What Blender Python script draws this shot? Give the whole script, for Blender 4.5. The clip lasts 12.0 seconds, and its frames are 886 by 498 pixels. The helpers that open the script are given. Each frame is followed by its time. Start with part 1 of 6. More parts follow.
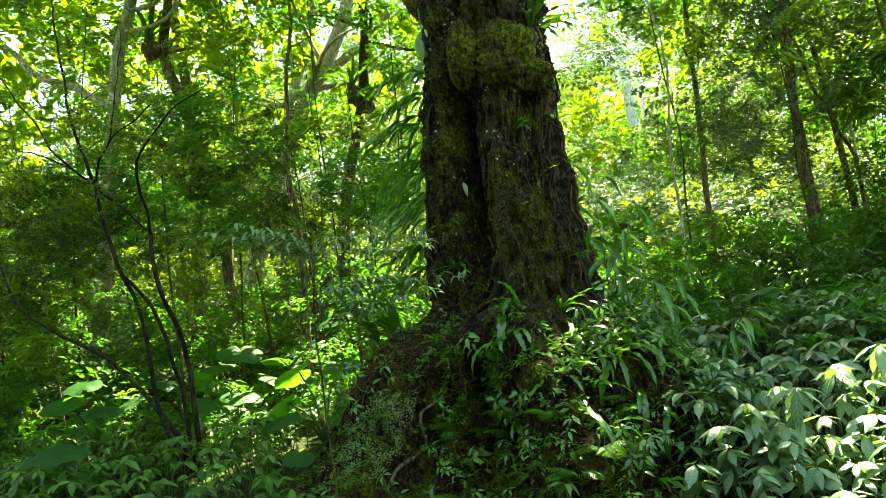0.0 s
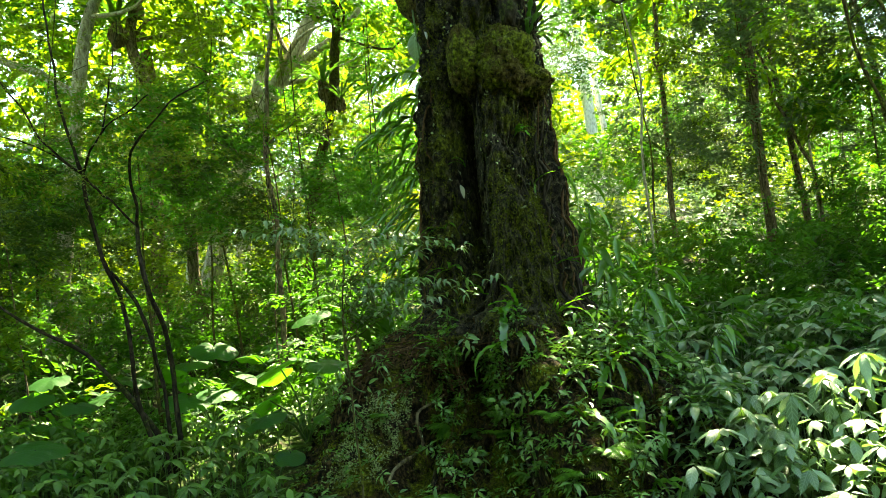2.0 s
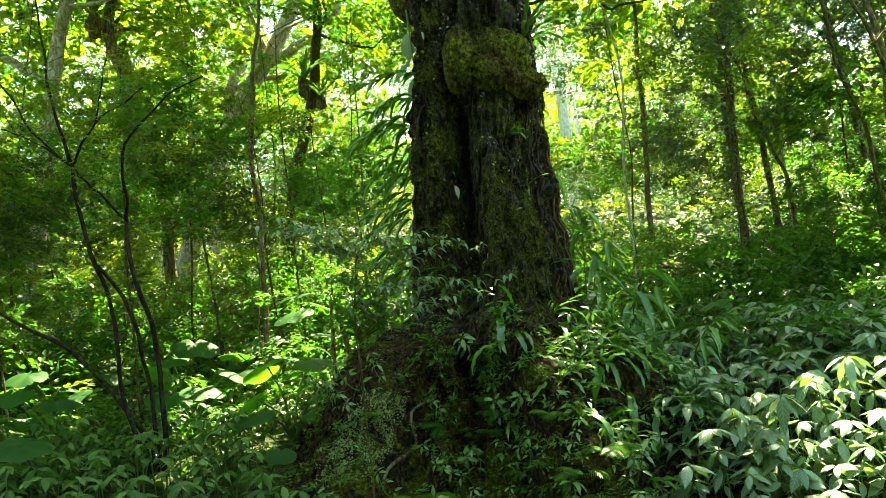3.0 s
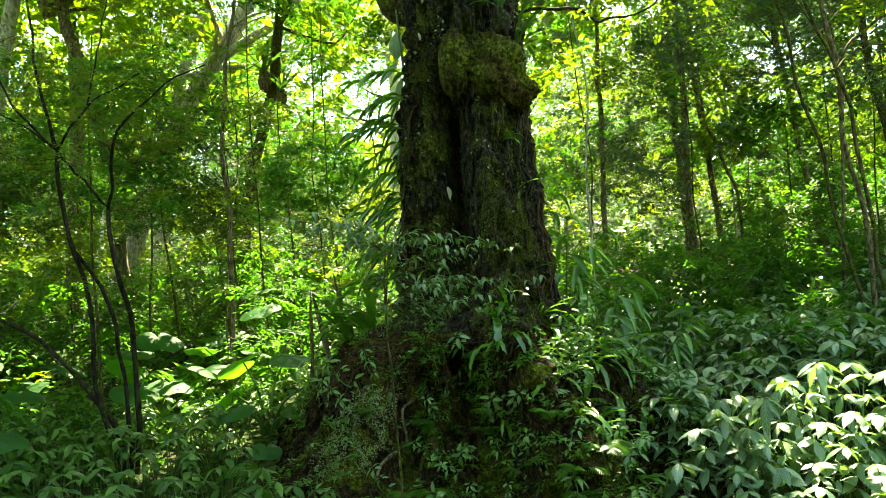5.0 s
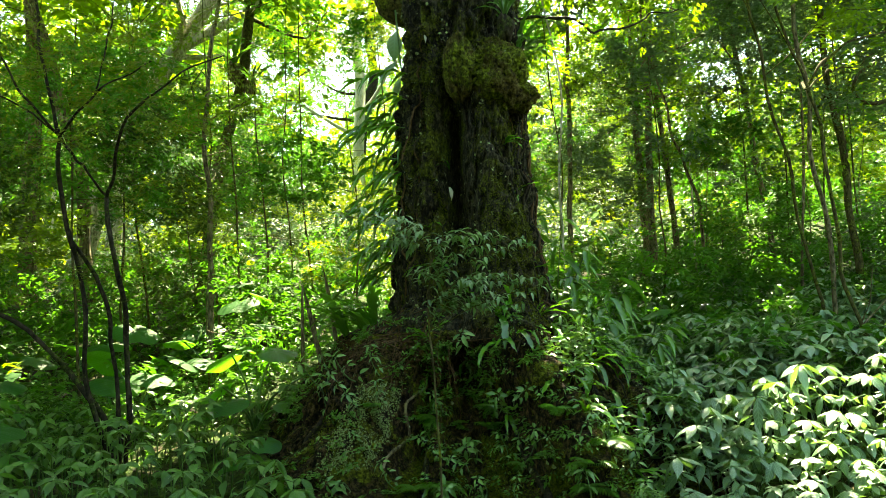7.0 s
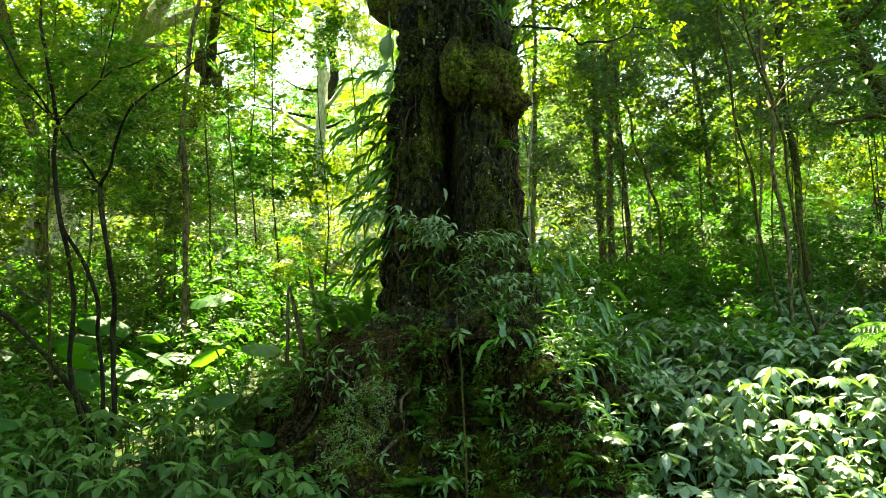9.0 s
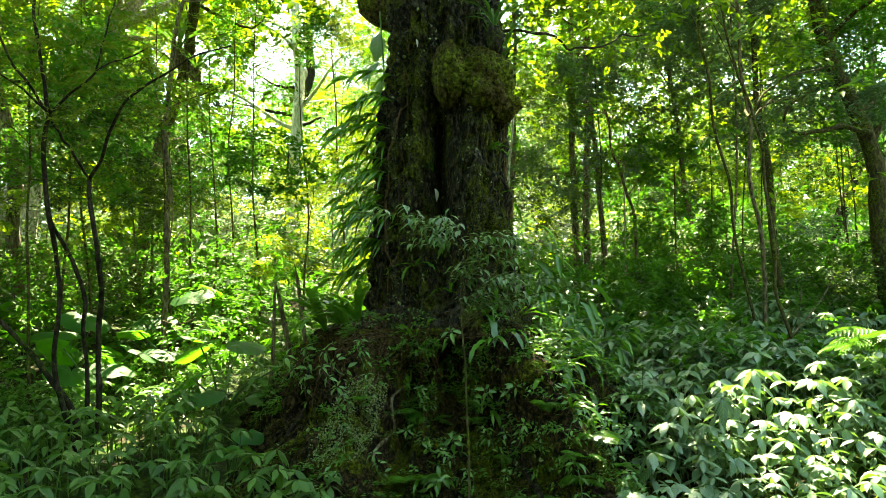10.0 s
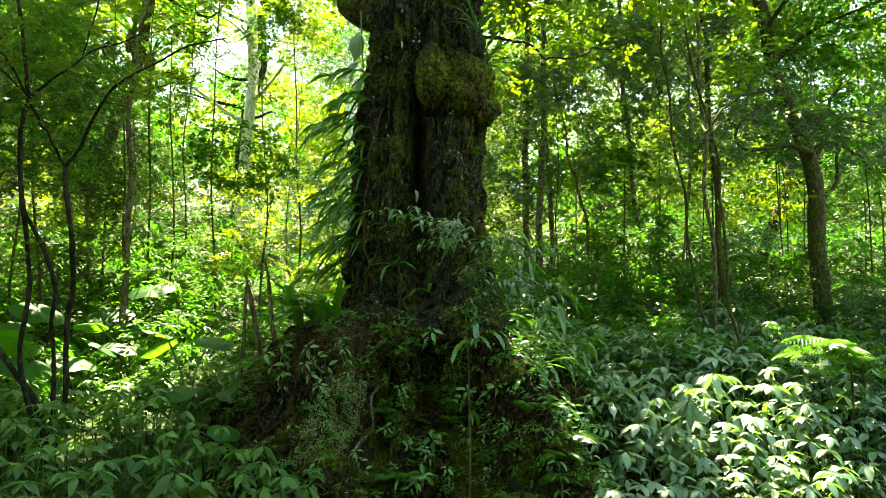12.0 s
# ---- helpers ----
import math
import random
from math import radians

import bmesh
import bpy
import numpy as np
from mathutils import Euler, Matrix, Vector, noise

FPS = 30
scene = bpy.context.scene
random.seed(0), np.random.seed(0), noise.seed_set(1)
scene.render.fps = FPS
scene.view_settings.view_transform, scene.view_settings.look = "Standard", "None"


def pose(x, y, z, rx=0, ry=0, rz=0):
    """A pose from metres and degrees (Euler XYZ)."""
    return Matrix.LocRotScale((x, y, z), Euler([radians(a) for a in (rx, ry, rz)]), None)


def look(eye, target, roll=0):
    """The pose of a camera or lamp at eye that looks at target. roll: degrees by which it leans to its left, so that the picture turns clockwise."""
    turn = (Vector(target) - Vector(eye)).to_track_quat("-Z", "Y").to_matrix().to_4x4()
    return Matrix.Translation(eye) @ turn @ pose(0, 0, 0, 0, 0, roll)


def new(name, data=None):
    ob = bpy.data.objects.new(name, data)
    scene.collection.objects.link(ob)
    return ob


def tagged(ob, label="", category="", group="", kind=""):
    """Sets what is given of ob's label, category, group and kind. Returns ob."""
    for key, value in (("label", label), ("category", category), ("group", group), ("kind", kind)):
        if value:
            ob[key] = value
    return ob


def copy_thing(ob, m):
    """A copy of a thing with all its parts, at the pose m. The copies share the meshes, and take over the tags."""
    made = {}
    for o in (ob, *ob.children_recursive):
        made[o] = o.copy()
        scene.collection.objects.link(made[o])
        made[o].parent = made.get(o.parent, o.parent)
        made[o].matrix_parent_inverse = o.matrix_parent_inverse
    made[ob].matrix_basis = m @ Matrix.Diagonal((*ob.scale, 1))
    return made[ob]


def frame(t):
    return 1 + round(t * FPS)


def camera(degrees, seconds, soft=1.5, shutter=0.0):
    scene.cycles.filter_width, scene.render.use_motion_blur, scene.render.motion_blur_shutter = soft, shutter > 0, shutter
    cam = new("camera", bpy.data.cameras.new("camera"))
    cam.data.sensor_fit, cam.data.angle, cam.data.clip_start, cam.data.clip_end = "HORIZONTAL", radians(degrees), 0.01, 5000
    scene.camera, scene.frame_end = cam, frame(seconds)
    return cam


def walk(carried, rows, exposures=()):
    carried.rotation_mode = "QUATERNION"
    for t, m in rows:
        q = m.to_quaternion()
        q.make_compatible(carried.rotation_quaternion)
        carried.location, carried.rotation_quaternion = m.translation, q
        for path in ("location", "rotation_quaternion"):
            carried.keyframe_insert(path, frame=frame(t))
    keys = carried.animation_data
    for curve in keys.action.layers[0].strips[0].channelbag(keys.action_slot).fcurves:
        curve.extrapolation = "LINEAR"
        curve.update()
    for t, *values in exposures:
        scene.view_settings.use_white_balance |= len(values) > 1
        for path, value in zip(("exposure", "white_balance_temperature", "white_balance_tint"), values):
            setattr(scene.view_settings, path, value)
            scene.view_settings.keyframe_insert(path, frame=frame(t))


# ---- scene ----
cam = camera(62.9, 12.0, soft=0.5)
METRES, EYE, TILT, LEAN, TURN = 3.0, 1.6, 0.0, 0.0, 0.0
ROWS = [
    (0.0, 0.0, 0.0, 0.0, 0.96, 6.84, 8.04),
    (0.5, -0.0338, -0.0036, 0.0068, -0.04, 6.7, 7.8),
    (1.0, -0.0701, -0.0063, 0.0124, -1.07, 6.57, 7.56),
    (1.5, -0.1068, -0.0088, 0.0173, -2.14, 6.43, 7.3),
    (2.0, -0.1455, -0.0132, 0.0223, -3.32, 6.27, 7.0),
    (2.5, -0.1866, -0.016, 0.0266, -4.62, 6.12, 6.67),
    (3.0, -0.2269, -0.0178, 0.0298, -5.97, 5.97, 6.32),
    (5.0, -0.4082, -0.0189, 0.0422, -11.45, 5.48, 4.87),
    (5.5, -0.4566, -0.0181, 0.0456, -12.74, 5.37, 4.54),
    (6.0, -0.5047, -0.0176, 0.0478, -13.94, 5.28, 4.24),
    (6.5, -0.5526, -0.0163, 0.0485, -15.08, 5.2, 3.93),
    (7.0, -0.5988, -0.0164, 0.0474, -16.15, 5.15, 3.65),
    (9.0, -0.7751, -0.0089, 0.0475, -20.94, 4.99, 2.37),
    (9.5, -0.8149, -0.0043, 0.0476, -22.26, 4.96, 2.0),
    (10.0, -0.851, 0.0024, 0.0476, -23.57, 4.94, 1.66),
    (10.5, -0.8862, 0.0102, 0.0481, -24.89, 4.92, 1.3),
    (11.0, -0.9204, 0.019, 0.0492, -26.18, 4.9, 0.96),
    (11.5, -0.9554, 0.0279, 0.0494, -27.48, 4.89, 0.6),
    (12.0, -0.9911, 0.0367, 0.0494, -28.75, 4.89, 0.26),
]
walk(cam, [(t, pose(0, 0, EYE, TILT, LEAN, TURN) @ pose(METRES * x, METRES * y, METRES * z, 90 + pitch, roll, yaw)) for t, x, y, z, yaw, pitch, roll in ROWS],
     exposures=[(0.0, 3.52, 8600, -6), (12.0, 3.5, 8600, -6)])

# ---- world and sun ----
SUN_EL, SUN_AZ = 56.0, 24.0
sun_way = Vector((math.sin(radians(SUN_AZ)) * math.cos(radians(SUN_EL)), math.cos(radians(SUN_AZ)) * math.cos(radians(SUN_EL)), math.sin(radians(SUN_EL))))
world = bpy.data.worlds.new("sky")
scene.world = world
world.use_nodes = True
wn = world.node_tree.nodes
sky = wn.new("ShaderNodeTexSky")
sky.sky_type, sky.sun_disc = "NISHITA", False
sky.sun_elevation, sky.sun_rotation = radians(SUN_EL), radians(SUN_AZ)
wn["Background"].inputs["Strength"].default_value = 0.113
world.node_tree.links.new(sky.outputs["Color"], wn["Background"].inputs["Color"])
sun_data = bpy.data.lights.new("sun", "SUN")
sun_data.energy, sun_data.angle, sun_data.color = 5.0, radians(0.5), (1.0, 0.93, 0.8)
sun = new("sun", sun_data)
sun.matrix_world = look(tuple(sun_way * 60), (0, 0, 0))

rng = np.random.default_rng(7)


# ---- materials ----
def material(name):
    m = bpy.data.materials.new(name)
    m.use_nodes = True
    m.node_tree.nodes.clear()
    return m, m.node_tree.nodes, m.node_tree.links


def ramp_node(nodes, stops):
    r = nodes.new("ShaderNodeValToRGB")
    els = r.color_ramp.elements
    while len(els) < len(stops):
        els.new(0.5)
    for e, (p, c) in zip(els, stops):
        e.position, e.color = p, (*c, 1)
    return r


def leaf_material(name, dark, mid, light, glow, through_share=0.45, rough=0.42, gloss=0.5, vein=0.0, ribs=0.0):
    """Leaf blade: varied green on top, light passes through in a yellower green."""
    m, n, l = material(name)
    out = n.new("ShaderNodeOutputMaterial")
    geo, info = n.new("ShaderNodeNewGeometry"), n.new("ShaderNodeObjectInfo")
    add = n.new("ShaderNodeMath")
    add.operation = "ADD"
    l.new(geo.outputs["Random Per Island"], add.inputs[0])
    l.new(info.outputs["Random"], add.inputs[1])
    fr = n.new("ShaderNodeMath")
    fr.operation = "FRACT"
    l.new(add.outputs[0], fr.inputs[0])
    ramp = ramp_node(n, [(0.0, dark), (0.45, mid), (0.9, light), (1.0, tuple(c * 1.3 for c in light))])
    l.new(fr.outputs[0], ramp.inputs[0])
    coord = n.new("ShaderNodeTexCoord")
    noi = n.new("ShaderNodeTexNoise")
    noi.inputs["Scale"].default_value, noi.inputs["Detail"].default_value = 45, 5
    l.new(coord.outputs["Object"], noi.inputs["Vector"])
    mr = n.new("ShaderNodeMapRange")
    mr.inputs["To Min"].default_value, mr.inputs["To Max"].default_value = 0.65, 1.3
    l.new(noi.outputs["Fac"], mr.inputs["Value"])
    mul = n.new("ShaderNodeMixRGB")
    mul.blend_type = "MULTIPLY"
    mul.inputs[0].default_value = 1
    l.new(ramp.outputs[0], mul.inputs[1])
    l.new(mr.outputs[0], mul.inputs[2])
    bs = n.new("ShaderNodeBsdfPrincipled")
    height = noi.outputs["Fac"]
    if ribs:
        # pale midrib and curved side ribs, in the blade's own unit length and width
        xyz, side, lag = n.new("ShaderNodeSeparateXYZ"), n.new("ShaderNodeMath"), n.new("ShaderNodeMath")
        l.new(coord.outputs["Object"], xyz.inputs[0])
        side.operation, lag.operation = "ABSOLUTE", "MULTIPLY_ADD"
        l.new(xyz.outputs["Y"], side.inputs[0])
        l.new(side.outputs[0], lag.inputs[0])
        lag.inputs[1].default_value = -0.42
        l.new(xyz.outputs["X"], lag.inputs[2])
        wave, fold = n.new("ShaderNodeMath"), n.new("ShaderNodeMath")
        wave.operation, fold.operation = "MULTIPLY", "SINE"
        wave.inputs[1].default_value = 46
        l.new(lag.outputs[0], wave.inputs[0])
        l.new(wave.outputs[0], fold.inputs[0])
        rib = n.new("ShaderNodeMapRange")
        rib.inputs["From Min"].default_value, rib.inputs["From Max"].default_value, rib.inputs["To Max"].default_value = 0.55, 1.0, 1.0
        l.new(fold.outputs[0], rib.inputs["Value"])
        mid_rib = n.new("ShaderNodeMapRange")
        mid_rib.inputs["From Min"].default_value, mid_rib.inputs["From Max"].default_value = 0.05, 0.015
        l.new(side.outputs[0], mid_rib.inputs["Value"])
        both = n.new("ShaderNodeMath")
        both.operation = "MAXIMUM"
        l.new(rib.outputs[0], both.inputs[0])
        l.new(mid_rib.outputs[0], both.inputs[1])
        pale = n.new("ShaderNodeMixRGB")
        pale.blend_type = "MIX"
        shade = n.new("ShaderNodeMath")
        shade.operation = "MULTIPLY"
        shade.inputs[1].default_value = ribs
        l.new(both.outputs[0], shade.inputs[0])
        l.new(shade.outputs[0], pale.inputs[0])
        l.new(mul.outputs[0], pale.inputs[1])
        pale.inputs[2].default_value = (*(min(1.0, c * 1.6) for c in light), 1)
        mul = pale
        drop = n.new("ShaderNodeMath")
        drop.operation = "MULTIPLY_ADD"
        drop.inputs[1].default_value = -0.8
        l.new(both.outputs[0], drop.inputs[0])
        l.new(noi.outputs["Fac"], drop.inputs[2])
        height = drop.outputs[0]
    l.new(mul.outputs[0], bs.inputs["Base Color"])
    bs.inputs["Roughness"].default_value = rough
    bs.inputs["Specular IOR Level"].default_value = gloss
    bump = n.new("ShaderNodeBump")
    bump.inputs["Strength"].default_value, bump.inputs["Distance"].default_value = 0.25 + vein, 0.004
    l.new(height, bump.inputs["Height"])
    l.new(bump.outputs[0], bs.inputs["Normal"])
    tr = n.new("ShaderNodeBsdfTranslucent")
    tm = n.new("ShaderNodeMixRGB")
    tm.blend_type = "MIX"
    tm.inputs[0].default_value = 0.7
    tm.inputs[2].default_value = (*glow, 1)
    l.new(mul.outputs[0], tm.inputs[1])
    l.new(tm.outputs[0], tr.inputs["Color"])
    mix = n.new("ShaderNodeMixShader")
    mix.inputs[0].default_value = through_share
    l.new(bs.outputs[0], mix.inputs[1])
    l.new(tr.outputs[0], mix.inputs[2])
    l.new(mix.outputs[0], out.inputs["Surface"])
    return m


def bark_material(name, deep, mid, pale, moss, moss_amount, scale=6.0, lichen=(0.42, 0.46, 0.36), lichen_amount=0.0, bump_depth=0.03, stretch=0.35, wet=0.85):
    """Bark with furrows along the stem, moss in patches and pale lichen spots."""
    m, n, l = material(name)
    out, bs = n.new("ShaderNodeOutputMaterial"), n.new("ShaderNodeBsdfPrincipled")
    l.new(bs.outputs[0], out.inputs["Surface"])
    bs.inputs["Roughness"].default_value = wet
    bs.inputs["Specular IOR Level"].default_value = 0.1
    coord, mp = n.new("ShaderNodeTexCoord"), n.new("ShaderNodeMapping")
    l.new(coord.outputs["Object"], mp.inputs["Vector"])
    mp.inputs["Scale"].default_value = (1, 1, stretch)

    def noise_node(sc, detail, vec):
        k = n.new("ShaderNodeTexNoise")
        k.inputs["Scale"].default_value, k.inputs["Detail"].default_value, k.inputs["Roughness"].default_value = sc, detail, 0.65
        l.new(vec, k.inputs["Vector"])
        return k
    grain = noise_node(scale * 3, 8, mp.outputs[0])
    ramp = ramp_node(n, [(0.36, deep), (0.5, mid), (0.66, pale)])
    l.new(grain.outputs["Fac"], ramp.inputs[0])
    patch = noise_node(scale * 0.35, 6, coord.outputs["Object"])
    fine = noise_node(scale * 12, 4, coord.outputs["Object"])
    sel = n.new("ShaderNodeMath")
    sel.operation = "MULTIPLY_ADD"
    l.new(fine.outputs["Fac"], sel.inputs[0])
    sel.inputs[1].default_value = 0.35
    l.new(patch.outputs["Fac"], sel.inputs[2])
    mr = n.new("ShaderNodeMapRange")
    mr.inputs["From Min"].default_value, mr.inputs["From Max"].default_value = 0.95 - moss_amount * 0.5, 1.02 - moss_amount * 0.5
    l.new(sel.outputs[0], mr.inputs["Value"])
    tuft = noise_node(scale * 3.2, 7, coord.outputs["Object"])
    # moss dark between tufts and bright on top, relief shading put into the colour
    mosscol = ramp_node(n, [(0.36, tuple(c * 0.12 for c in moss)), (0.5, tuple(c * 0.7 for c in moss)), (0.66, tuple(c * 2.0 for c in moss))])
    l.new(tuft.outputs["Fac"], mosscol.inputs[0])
    mixc = n.new("ShaderNodeMixRGB")
    l.new(mr.outputs[0], mixc.inputs[0])
    l.new(ramp.outputs[0], mixc.inputs[1])
    l.new(mosscol.outputs[0], mixc.inputs[2])
    last = mixc
    if lichen_amount:
        spots = noise_node(scale * 2.2, 3, coord.outputs["Object"])
        m2 = n.new("ShaderNodeMapRange")
        m2.inputs["From Min"].default_value, m2.inputs["From Max"].default_value = 0.78 - lichen_amount, 0.82 - lichen_amount
        l.new(spots.outputs["Fac"], m2.inputs["Value"])
        last = n.new("ShaderNodeMixRGB")
        l.new(m2.outputs[0], last.inputs[0])
        l.new(mixc.outputs[0], last.inputs[1])
        last.inputs[2].default_value = (*lichen, 1)
    l.new(last.outputs[0], bs.inputs["Base Color"])
    hsum = n.new("ShaderNodeMath")
    hsum.operation = "ADD"
    l.new(grain.outputs["Fac"], hsum.inputs[0])
    l.new(tuft.outputs["Fac"], hsum.inputs[1])
    bump = n.new("ShaderNodeBump")
    bump.inputs["Strength"].default_value, bump.inputs["Distance"].default_value = 0.9, bump_depth
    l.new(hsum.outputs[0], bump.inputs["Height"])
    l.new(bump.outputs[0], bs.inputs["Normal"])
    return m


LEAF_CANOPY = leaf_material("canopy leaf", (0.030, 0.085, 0.010), (0.055, 0.13, 0.014), (0.10, 0.18, 0.018), (0.30, 0.48, 0.02), 0.46, 0.5, 0.3)
LEAF_UNDER = leaf_material("understorey leaf", (0.022, 0.07, 0.012), (0.04, 0.11, 0.016), (0.075, 0.15, 0.02), (0.13, 0.42, 0.02), 0.37, 0.5, 0.12)
LEAF_DARK = leaf_material("fine dark foliage", (0.022, 0.05, 0.014), (0.035, 0.075, 0.018), (0.06, 0.105, 0.02), (0.13, 0.24, 0.02), 0.26, 0.5, 0.15)
LEAF_GREY = leaf_material("grey-green fine foliage", (0.038, 0.07, 0.036), (0.06, 0.105, 0.054), (0.09, 0.14, 0.072), (0.14, 0.27, 0.07), 0.36)
LEAF_OLIVE = leaf_material("olive fine foliage", (0.03, 0.045, 0.008), (0.05, 0.07, 0.010), (0.085, 0.105, 0.014), (0.25, 0.33, 0.014), 0.46)
LEAF_LIME = leaf_material("lime young foliage", (0.06, 0.13, 0.010), (0.09, 0.17, 0.012), (0.14, 0.21, 0.014), (0.42, 0.55, 0.02), 0.5, 0.5, 0.3)
BUSH_TONES = ((0.032, 0.09, 0.032), (0.06, 0.14, 0.058), (0.16, 0.245, 0.145), (0.22, 0.42, 0.03), 0.25, 0.33, 1.0, 0.2)
LEAF_BUSH = leaf_material("satin bush leaf", *BUSH_TONES)
LEAF_BUSH_NEAR = leaf_material("ribbed satin bush leaf", *BUSH_TONES, 0.45)
# bush leaf made darker and duller, shade on the left put into its colour
LEAF_BUSH_SHADED = leaf_material("bush leaf darkened for shade", (0.024, 0.075, 0.014), (0.04, 0.105, 0.018), (0.075, 0.15, 0.03), (0.16, 0.36, 0.03), 0.28, 0.45, 0.4, 0.2, 0.4)
LEAF_SHRUB = leaf_material("satin shrub leaf", (0.03, 0.08, 0.022), (0.05, 0.11, 0.035), (0.09, 0.16, 0.06), (0.14, 0.32, 0.03), 0.25, 0.36, 0.7)
LEAF_HERB = leaf_material("small herb leaf", (0.045, 0.125, 0.022), (0.075, 0.175, 0.032), (0.13, 0.24, 0.055), (0.16, 0.36, 0.03), 0.3, 0.38, 0.75)
LEAF_EAR = leaf_material("elephant ear leaf", (0.018, 0.075, 0.018), (0.024, 0.095, 0.02), (0.032, 0.115, 0.024), (0.16, 0.52, 0.02), 0.5, 0.5, 0.22, 0.3, 0.35)
LEAF_STRAP = leaf_material("strap fern frond", (0.035, 0.11, 0.016), (0.055, 0.155, 0.02), (0.085, 0.2, 0.028), (0.17, 0.42, 0.02), 0.35, 0.24, 0.75)
LEAF_NEST = leaf_material("nest fern frond", (0.022, 0.07, 0.012), (0.034, 0.1, 0.016), (0.055, 0.13, 0.022), (0.12, 0.3, 0.02), 0.25, 0.35, 0.5)
LEAF_FERN = leaf_material("feathery fern", (0.03, 0.10, 0.010), (0.055, 0.15, 0.014), (0.09, 0.2, 0.02), (0.14, 0.36, 0.03), 0.35, 0.36, 0.5)
LEAF_MOSS = leaf_material("moss tuft", (0.025, 0.035, 0.004), (0.06, 0.072, 0.007), (0.11, 0.12, 0.012), (0.12, 0.14, 0.01), 0.15, 0.8, 0.1)
LICHEN = bark_material("pale lichen", (0.10, 0.13, 0.05), (0.18, 0.22, 0.09), (0.28, 0.32, 0.15), (0.12, 0.15, 0.05), 0.3, 20.0, bump_depth=0.004, stretch=1.0)
DEAD_LEAF = leaf_material("dry pale leaf", (0.30, 0.29, 0.24), (0.36, 0.35, 0.29), (0.42, 0.40, 0.34), (0.3, 0.28, 0.2), 0.15, 0.7, 0.2)
ROOT_MAT = bark_material("reddish brown rootlets", (0.02, 0.011, 0.006), (0.06, 0.034, 0.017), (0.12, 0.07, 0.035), (0.05, 0.05, 0.01), 0.25, 15.0, bump_depth=0.006)
STALK = leaf_material("green stalk", (0.04, 0.10, 0.02), (0.05, 0.12, 0.025), (0.07, 0.15, 0.03), (0.1, 0.2, 0.03), 0.1)
# deep tones near black: shade in the clefts is put into the bark colour
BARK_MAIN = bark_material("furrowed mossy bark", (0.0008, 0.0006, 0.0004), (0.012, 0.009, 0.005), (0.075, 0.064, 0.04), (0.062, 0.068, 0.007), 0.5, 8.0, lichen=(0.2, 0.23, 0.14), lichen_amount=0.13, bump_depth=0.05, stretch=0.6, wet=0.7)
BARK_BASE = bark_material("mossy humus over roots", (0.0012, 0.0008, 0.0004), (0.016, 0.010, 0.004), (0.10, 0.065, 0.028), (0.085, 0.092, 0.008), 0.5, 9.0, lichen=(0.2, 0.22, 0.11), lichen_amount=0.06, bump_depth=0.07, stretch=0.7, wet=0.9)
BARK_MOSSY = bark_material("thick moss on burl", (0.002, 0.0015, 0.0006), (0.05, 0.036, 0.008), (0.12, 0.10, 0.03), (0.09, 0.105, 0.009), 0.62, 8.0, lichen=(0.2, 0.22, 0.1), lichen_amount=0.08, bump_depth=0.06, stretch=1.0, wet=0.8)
BARK_WHITE = bark_material("whitish smooth bark", (0.35, 0.33, 0.28), (0.6, 0.58, 0.52), (0.78, 0.76, 0.7), (0.2, 0.22, 0.1), 0.12, 6.0, bump_depth=0.01)
BARK_BROWN = bark_material("brown bark", (0.03, 0.022, 0.013), (0.11, 0.085, 0.05), (0.22, 0.18, 0.11), (0.06, 0.075, 0.016), 0.45, 9.0, lichen_amount=0.1, bump_depth=0.012)
BARK_PALE = bark_material("pale lichen bark", (0.12, 0.10, 0.075), (0.28, 0.25, 0.20), (0.46, 0.43, 0.36), (0.09, 0.11, 0.03), 0.3, 7.0, lichen_amount=0.16, bump_depth=0.012)
BARK_OLIVE = bark_material("olive brown young bark", (0.018, 0.015, 0.007), (0.055, 0.045, 0.02), (0.12, 0.10, 0.045), (0.07, 0.078, 0.012), 0.55, 9.0, lichen_amount=0.05, bump_depth=0.012)
BARK_DARK = bark_material("dark wet bark", (0.008, 0.006, 0.005), (0.022, 0.017, 0.012), (0.05, 0.04, 0.028), (0.035, 0.045, 0.010), 0.45, 9.0, bump_depth=0.012)
SOIL = bark_material("leaf litter soil", (0.010, 0.007, 0.004), (0.03, 0.022, 0.012), (0.07, 0.05, 0.025), (0.035, 0.06, 0.010), 0.75, 3.0, bump_depth=0.05, stretch=1.0)


